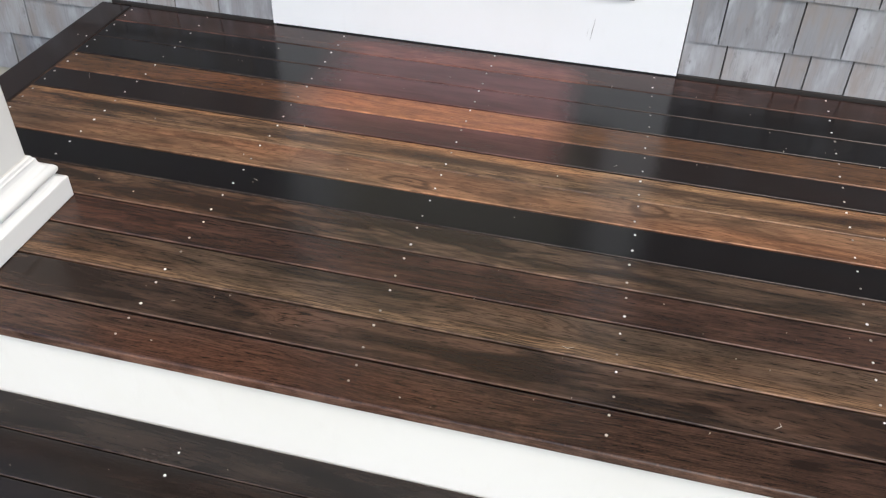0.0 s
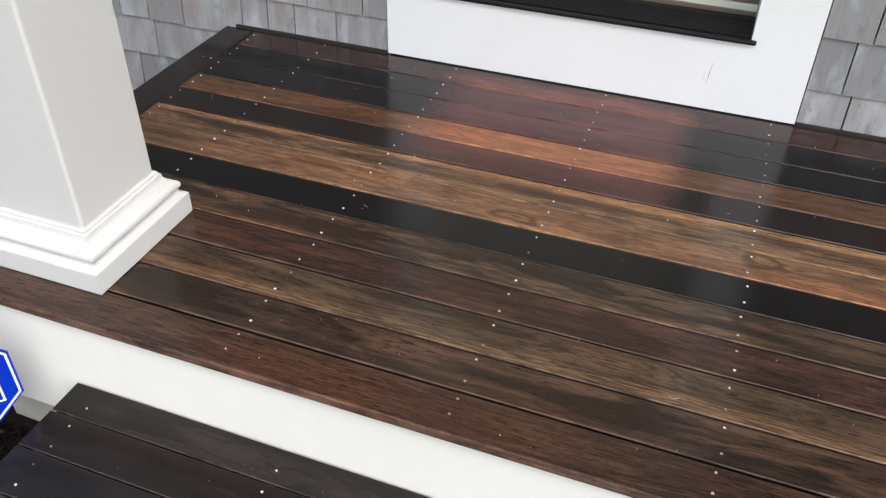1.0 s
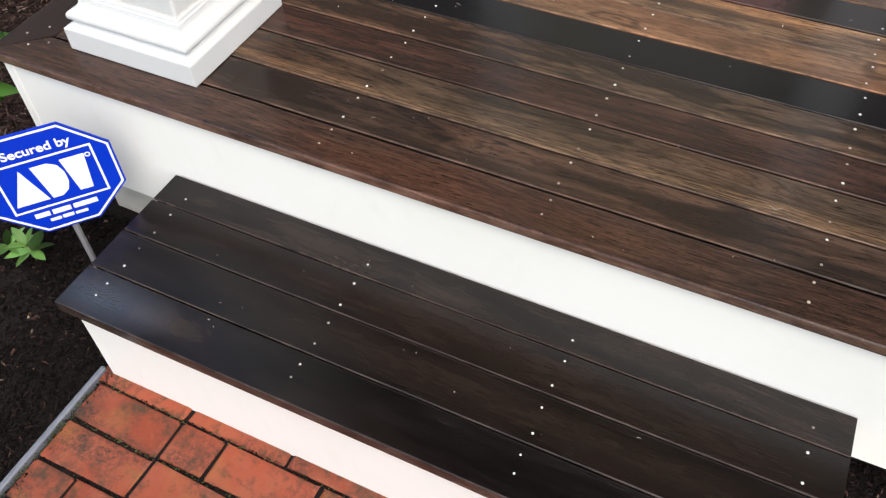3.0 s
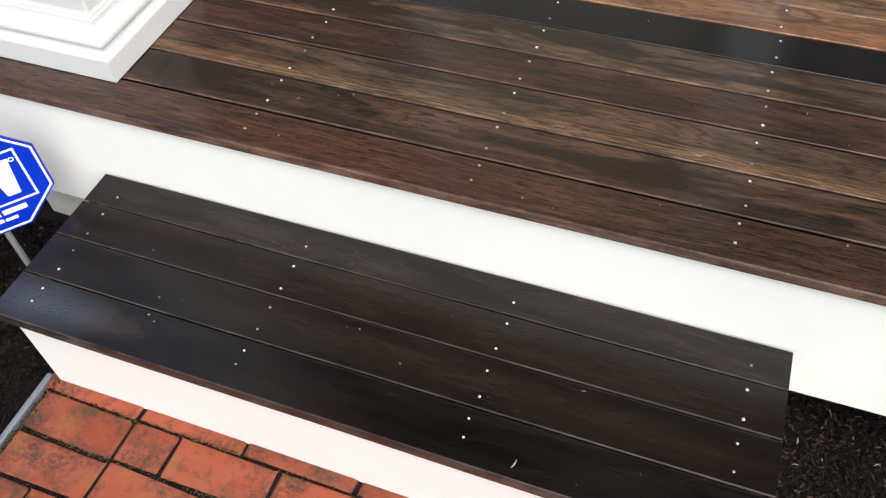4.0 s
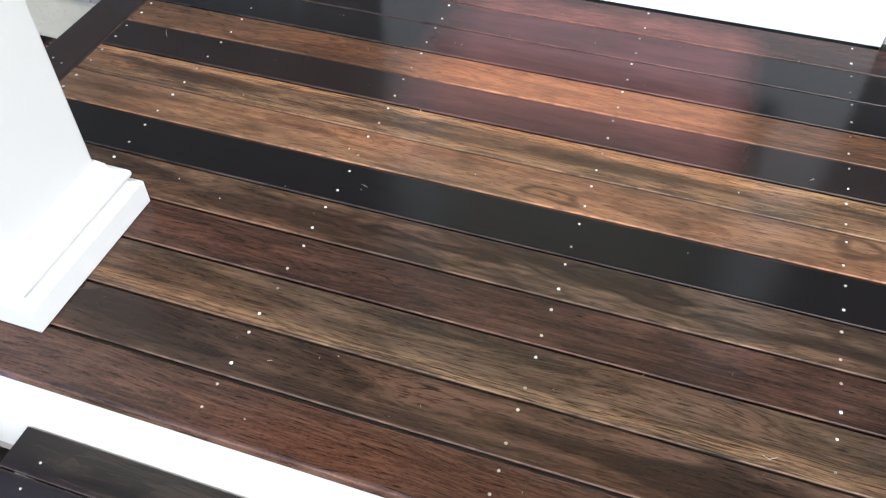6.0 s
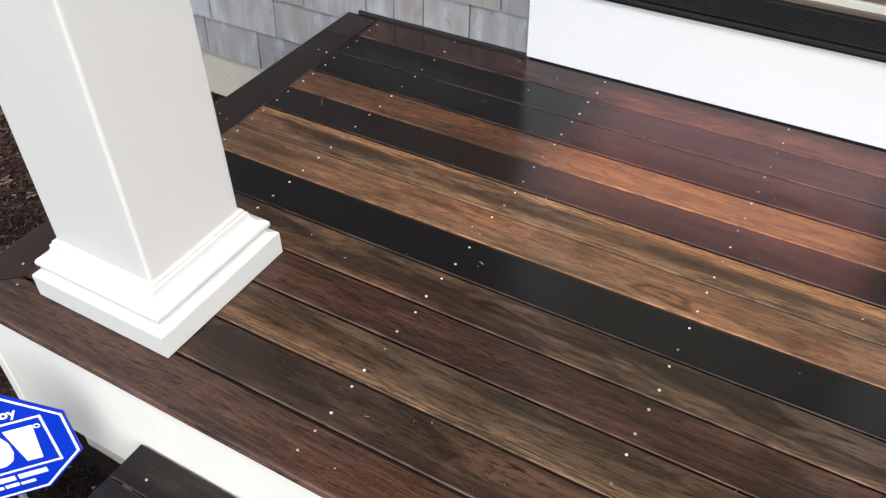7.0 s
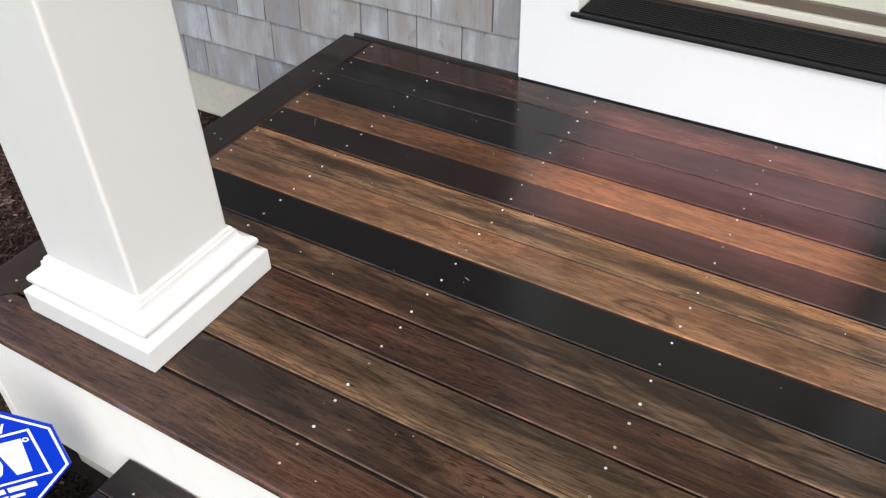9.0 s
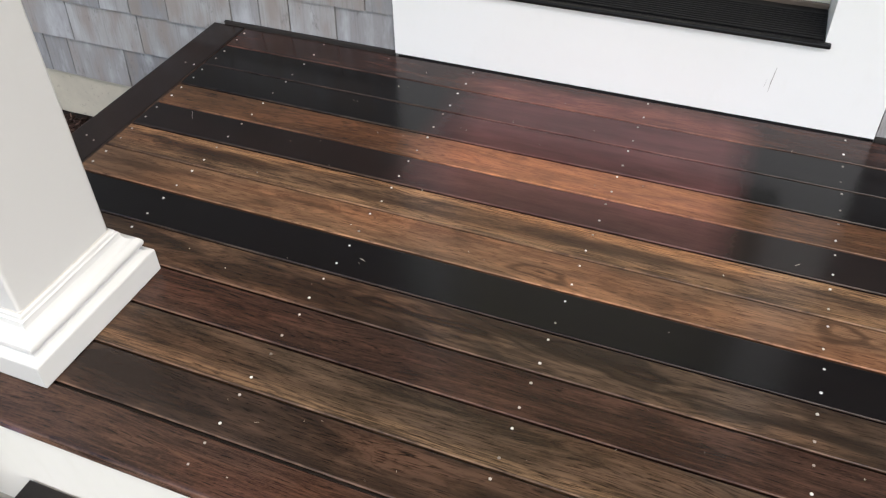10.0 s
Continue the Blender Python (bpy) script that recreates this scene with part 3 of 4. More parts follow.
COLORS = [  # linear colour and strength of figure, front to back
    (0.053, 0.029, 0.0200, 0.45), (0.061, 0.038, 0.026, 0.70), (0.073, 0.048, 0.031, 0.65), (0.052, 0.0275, 0.0190, 0.55),
    (0.088, 0.057, 0.036, 0.80), (0.0045, 0.0034, 0.0037, 0.10), (0.205, 0.113, 0.060, 0.50), (0.166, 0.098, 0.054, 0.70),
    (0.013, 0.0076, 0.0064, 0.30), (0.113, 0.057, 0.028, 0.42), (0.0044, 0.0034, 0.0034, 0.20), (0.0055, 0.0039, 0.0038, 0.25),
    (0.052, 0.0245, 0.0180, 0.60)]
GAP = 0.0048
# lines of screws: x at the front and how far they lean; then the two rows of each board
COLUMNS = [(-0.203, -0.008), (0.001, 0.007), (0.408, 0.001), (0.808, 0.011), (1.214, 0.016), (1.622, 0.022), (2.03, 0.024), (2.44, 0.024)]
ROWS = [(0.036, 0.0735), (0.020, 0.076), (0.021, 0.0725), (0.018, 0.068), (0.018, 0.069), (0.023, 0.074), (0.018, 0.071),
        (0.022, 0.070), (0.022, 0.075), (0.024, 0.074), (0.029, 0.083), (0.024, 0.078), (0.026, 0.081)]


def screw_mesh(name, material, r=0.0030):
    bm = bmesh.new()
    prof = [(r, 0.0), (r * 0.92, 0.0007), (r * 0.55, 0.0010), (r * 0.5, 0.0006)]
    rings = [[bm.verts.new((q * math.cos(a), q * math.sin(a), z)) for a in (2 * math.pi * k / 8 for k in range(8))] for q, z in prof]
    for a, b in zip(rings, rings[1:]):
        for k in range(8):
            bm.faces.new((a[k], a[(k + 1) % 8], b[(k + 1) % 8], b[k]))
    bm.faces.new(rings[-1])
    return mesh_of(bm, name, material)


SCREW = screw_mesh("screw", M_SCREW)


def screw(parent, x, y, z=0.0, size=0.84):
    """A screw head at a place of its board's own space."""
    s = new("screw", SCREW)
    s.parent = parent
    s.location = (x + rng.uniform(-0.0022, 0.0022), y + rng.uniform(-0.0018, 0.0018), z)
    s.rotation_euler = (0, 0, rng.uniform(0, 3))
    k = size * rng.uniform(0.8, 1.1)
    s.scale = (k, k, 1)


def plank(name, parent, x0, y0, length, width, thick, color, material, z=0.0, cut0=(0, 0), turn=0.0, label="", r=0.0022, under=(0.007, 0.007)):
    ob = part(name, board(length, width, thick, r, cut0, 0.0004, 6, under), material, parent, label)
    ob.location = (x0, y0, z)
    ob.rotation_euler = (0, 0, turn)
    ob.color = color
    return ob


LEFT_IN = -0.229
for k, (y0, y1) in enumerate(zip(EDGES, EDGES[1:])):
    width = y1 - y0 - GAP
    if k == 0:
        b = plank("deck_board", deck, DECK_L, y0, DECK_R - DECK_L, width, 0.0190, COLORS[k], M_DECK_EDGE, cut0=(0.0, 0.094), r=0.005, under=(0, 0.007))
        x_off = DECK_L
        for x, y in ((-0.258, 0.049), (-0.226, 0.069)):
            screw(b, x - x_off, y)
        cols = COLUMNS[1:]
    else:
        b = plank("deck_board", deck, LEFT_IN + GAP, y0, DECK_R - LEFT_IN, width, 0.019, COLORS[k], {1: M_DECK_SECOND, 2: M_DECK_GOLD, 7: M_DECK_PALE, 4: M_DECK_FLAME, 6: M_DECK_WHORL}.get(k, M_DECK_MAT_SHEEN if k >= 8 else M_DECK), z=rng.uniform(-0.0006, 0.0006))
        x_off = LEFT_IN + GAP
        cols = COLUMNS
    for x, lean in cols:
        for y in (0.029, 0.068) if x < -0.1 else ROWS[k]:
            if k < 4 and x < 0.13:
                continue
            screw(b, x + lean * (y0 + y) - x_off, y)
b = plank("border_board", deck, LEFT_IN, 0.0, 1.208, LEFT_IN - DECK_L, 0.019, (0.021, 0.0130, 0.0110, 0.3), M_DECK, turn=math.pi / 2, cut0=(0.094, 0.0), label="dark border board mitred at the corner", r=0.005, under=(0.007, 0))
for wx, wy in ((-0.288, 0.077), (-0.262, 0.110), (-0.285, 0.30), (-0.262, 0.31), (-0.287, 0.66), (-0.258, 0.65), (-0.269, 1.003), (-0.242, 0.998)):
    screw(b, wy, LEFT_IN - wx)
part("deck_frame", box(DECK_L + 0.03, DECK_R - 0.02, 0.03, WALL - 0.012, -0.20, -0.022), M_JOIST, deck)
part("fascia", box(DECK_L + 0.046, DECK_R - 0.01, 0.010, 0.029, -0.296, -0.0195, 0.0015), M_TRIM, deck, "white painted front fascia board")
part("fascia", box(DECK_L + 0.024, DECK_L + 0.0455, 0.008, WALL - 0.013, -0.296, -0.0195, 0.0015), M_TRIM, deck)
part("pier", box(-0.22, -0.02, 0.05, 0.25, -0.50, -0.201, 0.008), M_CONCRETE, deck, "concrete pier under the deck")
part("pier", box(1.95, 2.15, 0.05, 0.25, -0.50, -0.201, 0.008), M_CONCRETE, deck)

def scratch(parent, pts, width, z=0.0003):
    """A thin pale scuff along the points, in the space of its board or panel."""
    bm = bmesh.new()
    left, right = [], []
    for k, (x, y) in enumerate(pts):
        a, b2 = pts[max(k - 1, 0)], pts[min(k + 1, len(pts) - 1)]
        d = Vector((b2[0] - a[0], b2[1] - a[1], 0)).normalized()
        n = Vector((-d.y, d.x, 0)) * width * (0.5 if 0 < k < len(pts) - 1 else 0.15)
        left.append(bm.verts.new(Vector((x, y, z)) + n))
        right.append(bm.verts.new(Vector((x, y, z)) - n))
    for k in range(len(pts) - 1):
        bm.faces.new((left[k], right[k], right[k + 1], left[k + 1]))
    return part("scuff", bm, M_SCUFF, parent)


boards = [o for o in deck.children if o.name.startswith("deck_board")]
ox = LEFT_IN + GAP
scratch(boards[5], [(0.443 - ox, 0.051), (0.449 - ox, 0.0495), (0.456 - ox, 0.0465)], 0.0014)
scratch(boards[8], [(-0.106 - ox, 0.056), (-0.117 - ox, 0.070), (-0.125 - ox, 0.084)], 0.0010)
scratch(boards[2], [(1.125 - ox, 0.018), (1.135 - ox, 0.014), (1.145 - ox, 0.020)], 0.0012)
scratch(boards[1], [(0.455 - ox, 0.040), (0.462 - ox, 0.043)], 0.002)
scratch(boards[1], [(1.46 - ox, 0.020), (1.47 - ox, 0.028), (1.468 - ox, 0.034)], 0.0018)
scratch(boards[8], [(1.165 - ox, 0.022), (1.172 - ox, 0.028)], 0.004)

sc = scratch(door, [(1.058, 0.070), (1.060, 0.095), (1.064, 0.128)], 0.0016)
sc.rotation_euler, sc.location = (math.pi / 2, 0, 0), (0, WALL - 0.0124, 0)
sc = scratch(door, [(1.048, 0.080), (1.051, 0.100)], 0.0012)
sc.rotation_euler, sc.location = (math.pi / 2, 0, 0), (0, WALL - 0.0124, 0)

# ---- front step ----
step = thing("front_step", "dark wet hardwood step on a white riser before the porch", "step")
STEP_X0, STEP_X1 = 0.068, 1.346
SEDGES = [-0.336, -0.243, -0.151, -0.0645, 0.0095]
SCOLORS = [(0.0090, 0.0072, 0.0068, 0.5), (0.0094, 0.0073, 0.0067, 0.5), (0.0120, 0.0089, 0.0077, 0.5), (0.0175, 0.0128, 0.0104, 0.7)]
SCOLS = [0.127, 0.522, 0.907, 1.288]
SROWS = [(0.041, 0.070), (0.020, 0.066), (0.0165, 0.066), (0.0245,)]
for k, (y0, y1) in enumerate(zip(SEDGES, SEDGES[1:])):
    b = plank("tread_board", step, STEP_X0, y0, STEP_X1 - STEP_X0, y1 - y0 - 0.003, 0.026, SCOLORS[k], (M_STEP_WET, M_STEP, M_STEP, M_STEP_DUSTY)[k], z=STEP_Z, under=(0.006 if k else 0, 0.006))
    for x in SCOLS:
        for y in SROWS[k]:
            screw(b, x - STEP_X0, y, size=0.78)
treads = [o for o in step.children if o.name.startswith("tread_board")]
scratch(treads[0], [(0.920, 0.016), (0.9235, 0.024), (0.9245, 0.032)], 0.0022)
scratch(treads[1], [(0.985, 0.078), (0.991, 0.079)], 0.003)
part("riser", box(STEP_X0 + 0.012, STEP_X1 - 0.012, -0.318, -0.297, BRICK_TOP - 0.01, STEP_Z - 0.0265, 0.001), M_TRIM, step, "white painted step riser")
part("side_panel", box(STEP_X0 + 0.012, STEP_X0 + 0.033, -0.296, 0.009, BRICK_TOP - 0.01, STEP_Z - 0.0265, 0.001), M_TRIM, step)
part("side_panel", box(STEP_X1 - 0.033, STEP_X1 - 0.012, -0.296, 0.009, BRICK_TOP - 0.01, STEP_Z - 0.0265, 0.001), M_TRIM, step)

# ---- porch post ----
SX0, SX1, SY0, SY1 = -0.127, 0.084, 0.112, 0.318
post = thing("porch_post", "square white painted porch post with moulded base on the deck", "post")
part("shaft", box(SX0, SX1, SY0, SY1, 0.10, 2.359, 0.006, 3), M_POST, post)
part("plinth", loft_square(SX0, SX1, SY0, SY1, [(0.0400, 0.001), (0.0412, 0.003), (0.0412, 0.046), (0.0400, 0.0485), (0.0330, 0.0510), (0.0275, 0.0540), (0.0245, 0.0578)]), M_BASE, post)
prof = [(0.0235, 0.0582)]
for k in range(9):
    a = -math.pi / 2 + math.pi * k / 8
    prof.append((0.0195 + 0.0130 * math.cos(a), 0.0708 + 0.0120 * math.sin(a)))
prof += [(0.0165, 0.0845), (0.0140, 0.088), (0.0110, 0.0935), (0.0095, 0.100), (0.0095, 0.1035), (0.0060, 0.1050), (0.0050, 0.110), (0.0015, 0.112)]
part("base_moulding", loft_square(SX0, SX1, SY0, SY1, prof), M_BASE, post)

m = Mat("old_caulk", 0.7)
m.color(m.mix(m.noise(m.co, 60), (0.40, 0.39, 0.35), (0.52, 0.51, 0.48)))
part("caulk", loft_square(SX0, SX1, SY0, SY1, [(0.0006, 0.1121), (0.0014, 0.1122), (0.0010, 0.1132), (0.0003, 0.1140)]), m.m, post, "thin yellowed caulk line")

# ---- yard sign ----
sign = thing("yard_sign", "blue octagonal security yard sign with white lettering on a stake", "sign", (-0.079, -0.147, GROUND))
FACE = Matrix.Translation((-0.079, -0.147, -0.121)) @ Matrix((( 0.65, 0, 0.76, 0), (0.76, 0, -0.65, 0), (0, 1, 0, 0), (0, 0, 0, 1)))


def octagon(r):
    return [(r * math.cos(math.pi / 8 + k * math.pi / 4), r * math.sin(math.pi / 8 + k * math.pi / 4)) for k in range(8)]


def frame_strip(pts_out, pts_in, z0, z1):
    bm = bmesh.new()
    n = len(pts_out)
    for k in range(n):
        a, b2 = pts_out[k], pts_out[(k + 1) % n]
        d, c2 = pts_in[k], pts_in[(k + 1) % n]
        lo = [bm.verts.new((x, y, z0)) for x, y in (a, b2, c2, d)]
        hi = [bm.verts.new((x, y, z1)) for x, y in (a, b2, c2, d)]
        for q in range(4):
            bm.faces.new((lo[q], lo[(q + 1) % 4], hi[(q + 1) % 4], hi[q]))
        bm.faces.new(hi)
    return bm


def on_sign(name, bm, material, label=""):
    """A thin layer on the sign's plate; the plate itself comes first."""
    plate = [o for o in sign.children if o.name.startswith("plate")]
    ob = part(name, bm, material, plate[0] if plate else sign, label)
    if not plate:
        ob.matrix_basis = Matrix.Translation((0.079, 0.147, -GROUND)) @ FACE
    return ob


R8 = 0.1207 / math.cos(math.pi / 8)
sign_plate = on_sign("plate", polygon(octagon(R8), -0.004, 0.0), M_BLUE)
on_sign("border", frame_strip(octagon(R8 - 0.004), octagon(R8 - 0.0085), 0.0, 0.0006), M_SIGNWHITE)
fx, fy = 0.088, 0.059
on_sign("inner_frame", frame_strip([(-fx, -fy), (fx, -fy), (fx, fy), (-fx, fy)], [(-fx + 0.004, -fy + 0.004), (fx - 0.004, -fy + 0.004), (fx - 0.004, fy - 0.004), (-fx + 0.004, fy - 0.004)], 0.0, 0.0006), M_SIGNWHITE)
# emblem: three plain white shapes
on_sign("emblem_shape", polygon([(-0.078, -0.041), (-0.046, 0.041), (-0.018, -0.041)], 0.0, 0.0006), M_SIGNWHITE)
on_sign("emblem_shape", polygon([(-0.012, -0.041), (-0.026, 0.041), (0.004, 0.041), (0.019, 0.031), (0.026, 0.012), (0.026, -0.012), (0.019, -0.031), (0.006, -0.041)], 0.0, 0.0006), M_SIGNWHITE)
on_sign("emblem_shape", polygon([(0.038, -0.041), (0.026, 0.041), (0.070, 0.041), (0.062, -0.041)], 0.0, 0.0006), M_SIGNWHITE)
on_sign("emblem_mark", frame_strip([(x * 0.049 + 0.0755, y * 0.049 + 0.036) for x, y in octagon(0.11)], [(x * 0.030 + 0.0755, y * 0.030 + 0.036) for x, y in octagon(0.11)], 0.0, 0.0006), M_SIGNWHITE)
# a number and an address as plain bars, one for each word
for x0, x1, y0, y1 in ((-0.058, -0.031, -0.0800, -0.0685), (-0.026, 0.008, -0.0800, -0.0685), (0.013, 0.058, -0.0800, -0.0685), (-0.036, -0.016, -0.0960, -0.0890), (-0.013, 0.008, -0.0960, -0.0880), (0.011, 0.034, -0.0960, -0.0895)):
    on_sign("text_bar", polygon([(x0, y0), (x1, y0), (x1, y1), (x0, y1)], 0.0, 0.0006), M_SIGNWHITE)


def lettering(name, text, size, x, y):
    cu = bpy.data.curves.new(name, "FONT")
    cu.body, cu.size, cu.align_x, cu.extrude, cu.offset = text, size, "CENTER", 0.0003, size * 0.018
    tmp = new(name, cu)
    dg = bpy.context.evaluated_depsgraph_get()
    me = bpy.data.meshes.new_from_object(tmp.evaluated_get(dg))
    bpy.data.objects.remove(tmp)
    me.materials.clear()
    me.materials.append(M_SIGNWHITE)
    ob = new(name, me)
    ob.parent = sign_plate
    ob.matrix_basis = Matrix.Translation((x, y, 0.0004))
    return ob


lettering("lettering", "Secured by", 0.0268, -0.002, 0.0705)
stake = part("stake", tube([(-0.012, 0.006, -0.12), (-0.010, 0.005, 0.10), (-0.006, 0.004, 0.25)], 0.0065, 0.0065, 6), M_METAL, sign, "thin grey metal stake")

# ---- plants ----
def leaf_bm(length, width, fold=0.25, droop=0.25):
    bm = bmesh.new()
    rows = []
    n = 6
    for i in range(n + 1):
        t = i / n
        w = width * 0.5 * math.sin(math.pi * min(1, t * 0.94 + 0.05)) ** 0.8
        z = -droop * length * t * t
        rows.append([bm.verts.new((length * t, -w, z + fold * w)), bm.verts.new((length * t, 0, z)), bm.verts.new((length * t, w, z + fold * w))])
    for a, b2 in zip(rows, rows[1:]):
        for k in range(2):
            bm.faces.new((a[k], b2[k], b2[k + 1], a[k + 1]))
    geom = bmesh.ops.solidify(bm, geom=bm.faces[:], thickness=0.0005)
    return bm


def plant(name, label, category, at, stems, leaves, leaf_meshes, stem_mat):
    """stems: lists of points; leaves: (place, heading, pitch, scale, which mesh)."""
    p = thing(name, label, category, at)
    for pts in stems:
        part("stem", tube(pts, 0.0028, 0.0014, 6), stem_mat, p, smooth=True)
    for pos, head, pitch, k, which in leaves:
        ob = new("leaf", leaf_meshes[which])
        ob.parent = p
        ob.location = pos
        ob.rotation_euler = (rng.uniform(-0.3, 0.3), -pitch, head)
        ob.scale = (k, k, k)
    return p


LEAF = mesh_of(leaf_bm(0.095, 0.058, 0.18, 0.2), "leaf", M_LEAF, True)
SMALL = mesh_of(leaf_bm(0.038, 0.020, 0.2, 0.15), "leaf", M_YOUNG, True)
SEED = mesh_of(leaf_bm(0.058, 0.026, 0.2, 0.2), "leaf", M_SEED, True)


def whorl(center, count, pitch, k, which, start=0.0):
    return [(center, start + 2 * math.pi * i / count + rng.uniform(-0.3, 0.3), pitch + rng.uniform(-0.25, 0.25), k * rng.uniform(0.8, 1.1), which) for i in range(count)]


shrub_at = (-0.62, 0.05, GROUND)
tips = [(0.205, -0.045, 0.375), (0.195, -0.085, 0.315), (-0.035, 0.155, 0.45), (-0.085, 0.20, 0.49), (-0.08, 0.05, 0.40)]
leaves = []
for i, tp in enumerate(tips):
    leaves += whorl(tp, 6, 0.2, 1.1, 0, i * 0.7)
    leaves += whorl((tp[0] - 0.03, tp[1] - 0.005, tp[2] - 0.06), 4, 0.0, 0.95, 0, i)
sprig = [(0.20, 0.0, 0.36), (0.205, 0.02, 0.41), (0.165, 0.10, 0.432), (0.14, 0.145, 0.44)]
for k in range(9):
    t = k / 8
    leaves.append(((0.203 - 0.063 * t, 0.02 + 0.125 * t, 0.41 + 0.03 * t), k * 2.4, 0.5, 0.42 + 0.3 * t * rng.random(), 1))
for k in range(6):
    leaves.append(((0.21 + 0.012 * k, -0.04 + 0.004 * k, 0.385), k * 2.1, 0.4, 0.45, 1))
plant("shrub", "broad-leaved green shrub with yellow-green new shoots in mulch", "shrub", shrub_at,
      [[(0, 0, -0.03), (tp[0] * 0.4, tp[1] * 0.4, tp[2] * 0.5), tp] for tp in tips] + [[(0, 0, 0.0), (0.1, -0.01, 0.2)] + sprig], leaves, [LEAF, SMALL], M_STEM)
leaves = whorl((0, 0, 0.060), 4, 0.85, 0.85, 0) + whorl((0.005, 0.0, 0.045), 6, 0.30, 0.95, 0, 0.6) + whorl((-0.05, -0.01, 0.045), 5, 0.35, 0.85, 0, 0.2)
plant("seedling", "small pale green seedling in dark soil beside the sign", "seedling", (-0.258, -0.164, GROUND),
      [[(0, 0, -0.02), (0.003, 0.0, 0.03), (0, 0, 0.055)], [(0, 0, -0.01), (-0.03, -0.005, 0.03), (-0.06, -0.01, 0.045)]], leaves, [SEED], M_STEM)

# ---- garden marker by the fascia ----
mk = thing("garden_marker", "small white oval garden marker on a thin wire", "marker", (1.66, -0.075, GROUND))
part("wire", tube([(0.02, -0.02, -0.03), (0.0, -0.01, 0.10), (-0.085, 0.012, 0.205)], 0.0013, 0.0013, 6), M_METAL, mk)
bm = bmesh.new()
bmesh.ops.create_uvsphere(bm, u_segments=16, v_segments=8, radius=1)
for v in bm.verts:
    v.co = Vector((v.co.x * 0.0095, v.co.y * 0.005, v.co.z * 0.013)) + Vector((-0.088, 0.013, 0.215))
part("cap", bm, M_PLASTIC, mk, smooth=True)

# ---- mulch ----
def chips(name, count, areas, label, seed, lo, hi, material, base=GROUND, rise=0.016):
    """Loose bark chips as flat tapered shards. areas: (weight, x0, x1, y0, y1)."""
    g = np.random.default_rng(seed)
    weights = np.array([a[0] for a in areas], float)
    pick = g.choice(len(areas), count, p=weights / weights.sum())
    A = np.array([a[1:] for a in areas])[pick]
    x = A[:, 0] + (A[:, 1] - A[:, 0]) * g.random(count)
    y = A[:, 2] + (A[:, 3] - A[:, 2]) * g.random(count)
    L = lo + (hi - lo) * g.random(count) ** 2.2
    W = L * (0.06 + 0.20 * g.random(count) ** 1.5)
    H = 0.0008 + 0.0022 * g.random(count)
    ang, tilt = g.random(count) * 6.283, (g.random(count) - 0.5) * 0.9
    z = base + 0.004 * min(1.0, rise / 0.016) + rise * g.random(count) ** 1.5
    shape = np.array([(-1, -0.6, -1), (1, -0.35, -1), (1, 0.3, -1), (-1, 0.7, -1), (-0.85, -0.4, 1), (0.8, -0.2, 1), (0.85, 0.25, 1), (-0.8, 0.5, 1)], float)
    P = shape[None] * np.stack([L / 2, W, H], 1)[:, None, :]
    P = P * (1 + 0.3 * (g.random(P.shape) - 0.5))
    ct, st = np.cos(tilt)[:, None], np.sin(tilt)[:, None]
    px, pz = P[..., 0] * ct - P[..., 2] * st, P[..., 0] * st + P[..., 2] * ct
    ca, sa = np.cos(ang)[:, None], np.sin(ang)[:, None]
    V = np.stack([x[:, None] + px * ca - P[..., 1] * sa, y[:, None] + px * sa + P[..., 1] * ca, z[:, None] + pz], 2).reshape(-1, 3)
    quad = np.array([(3, 2, 1, 0), (4, 5, 6, 7), (0, 1, 5, 4), (1, 2, 6, 5), (2, 3, 7, 6), (3, 0, 4, 7)])
    F = (np.arange(count)[:, None, None] * 8 + quad[None]).reshape(-1, 4)
    me = bpy.data.meshes.new(name)
    me.from_pydata(V.tolist(), [], F.tolist())
    me.materials.append(material)
    return tagged(new(name, me), label, name.replace("_", " "), kind="stuff")


chips("bark_mulch", 60000, [(5, -1.6, -0.36, 0.10, 1.20), (1.6, -2.6, -1.6, 0.1, 1.2), (0.7, -1.0, -0.34, -0.10, 0.12)], "reddish-brown shredded bark mulch beside the porch", 3, 0.008, 0.042, M_BARK)
chips("bark_mulch", 30000, [(1, -0.9, 0.05, -0.85, 0.02)], "black bark mulch round the sign and step", 5, 0.003, 0.016, M_BARK_BLACK)
chips("bark_mulch", 30000, [(1, 1.36, 1.95, -0.65, 0.20)], "dark damp bark mulch scattered over soil", 6, 0.002, 0.014, M_BARK_LOOSE)

def joints():
    rows = [(1.0, 0.07, 1.32, y - 0.0035, y + 0.0035) for y in (-0.346, -0.431, -0.518, -0.604)]
    return rows + [(0.5, 0.066, 0.085, -0.75, -0.32)]


chips("joint_debris", 4200, joints(), "dark crumbs and debris in the brick joints", 8, 0.0015, 0.0048, M_BARK_BLACK, BRICK_TOP - 0.010, 0.009)
chips("moss", 420, [(0.5, 0.064, 0.074, -0.62, -0.36), (0.8, 0.07, 0.9, -0.4345, -0.4275), (0.4, 0.07, 0.9, -0.350, -0.344)], "green moss in the brick joints", 9, 0.002, 0.006, M_MOSS, BRICK_TOP - 0.008, 0.009)

chips("crumbs", 20, [(1, 0.08, 1.33, -0.32, 0.0)], "pale crumbs and splinters on the step", 11, 0.0012, 0.005, M_CRUMB, STEP_Z, 0.0006)
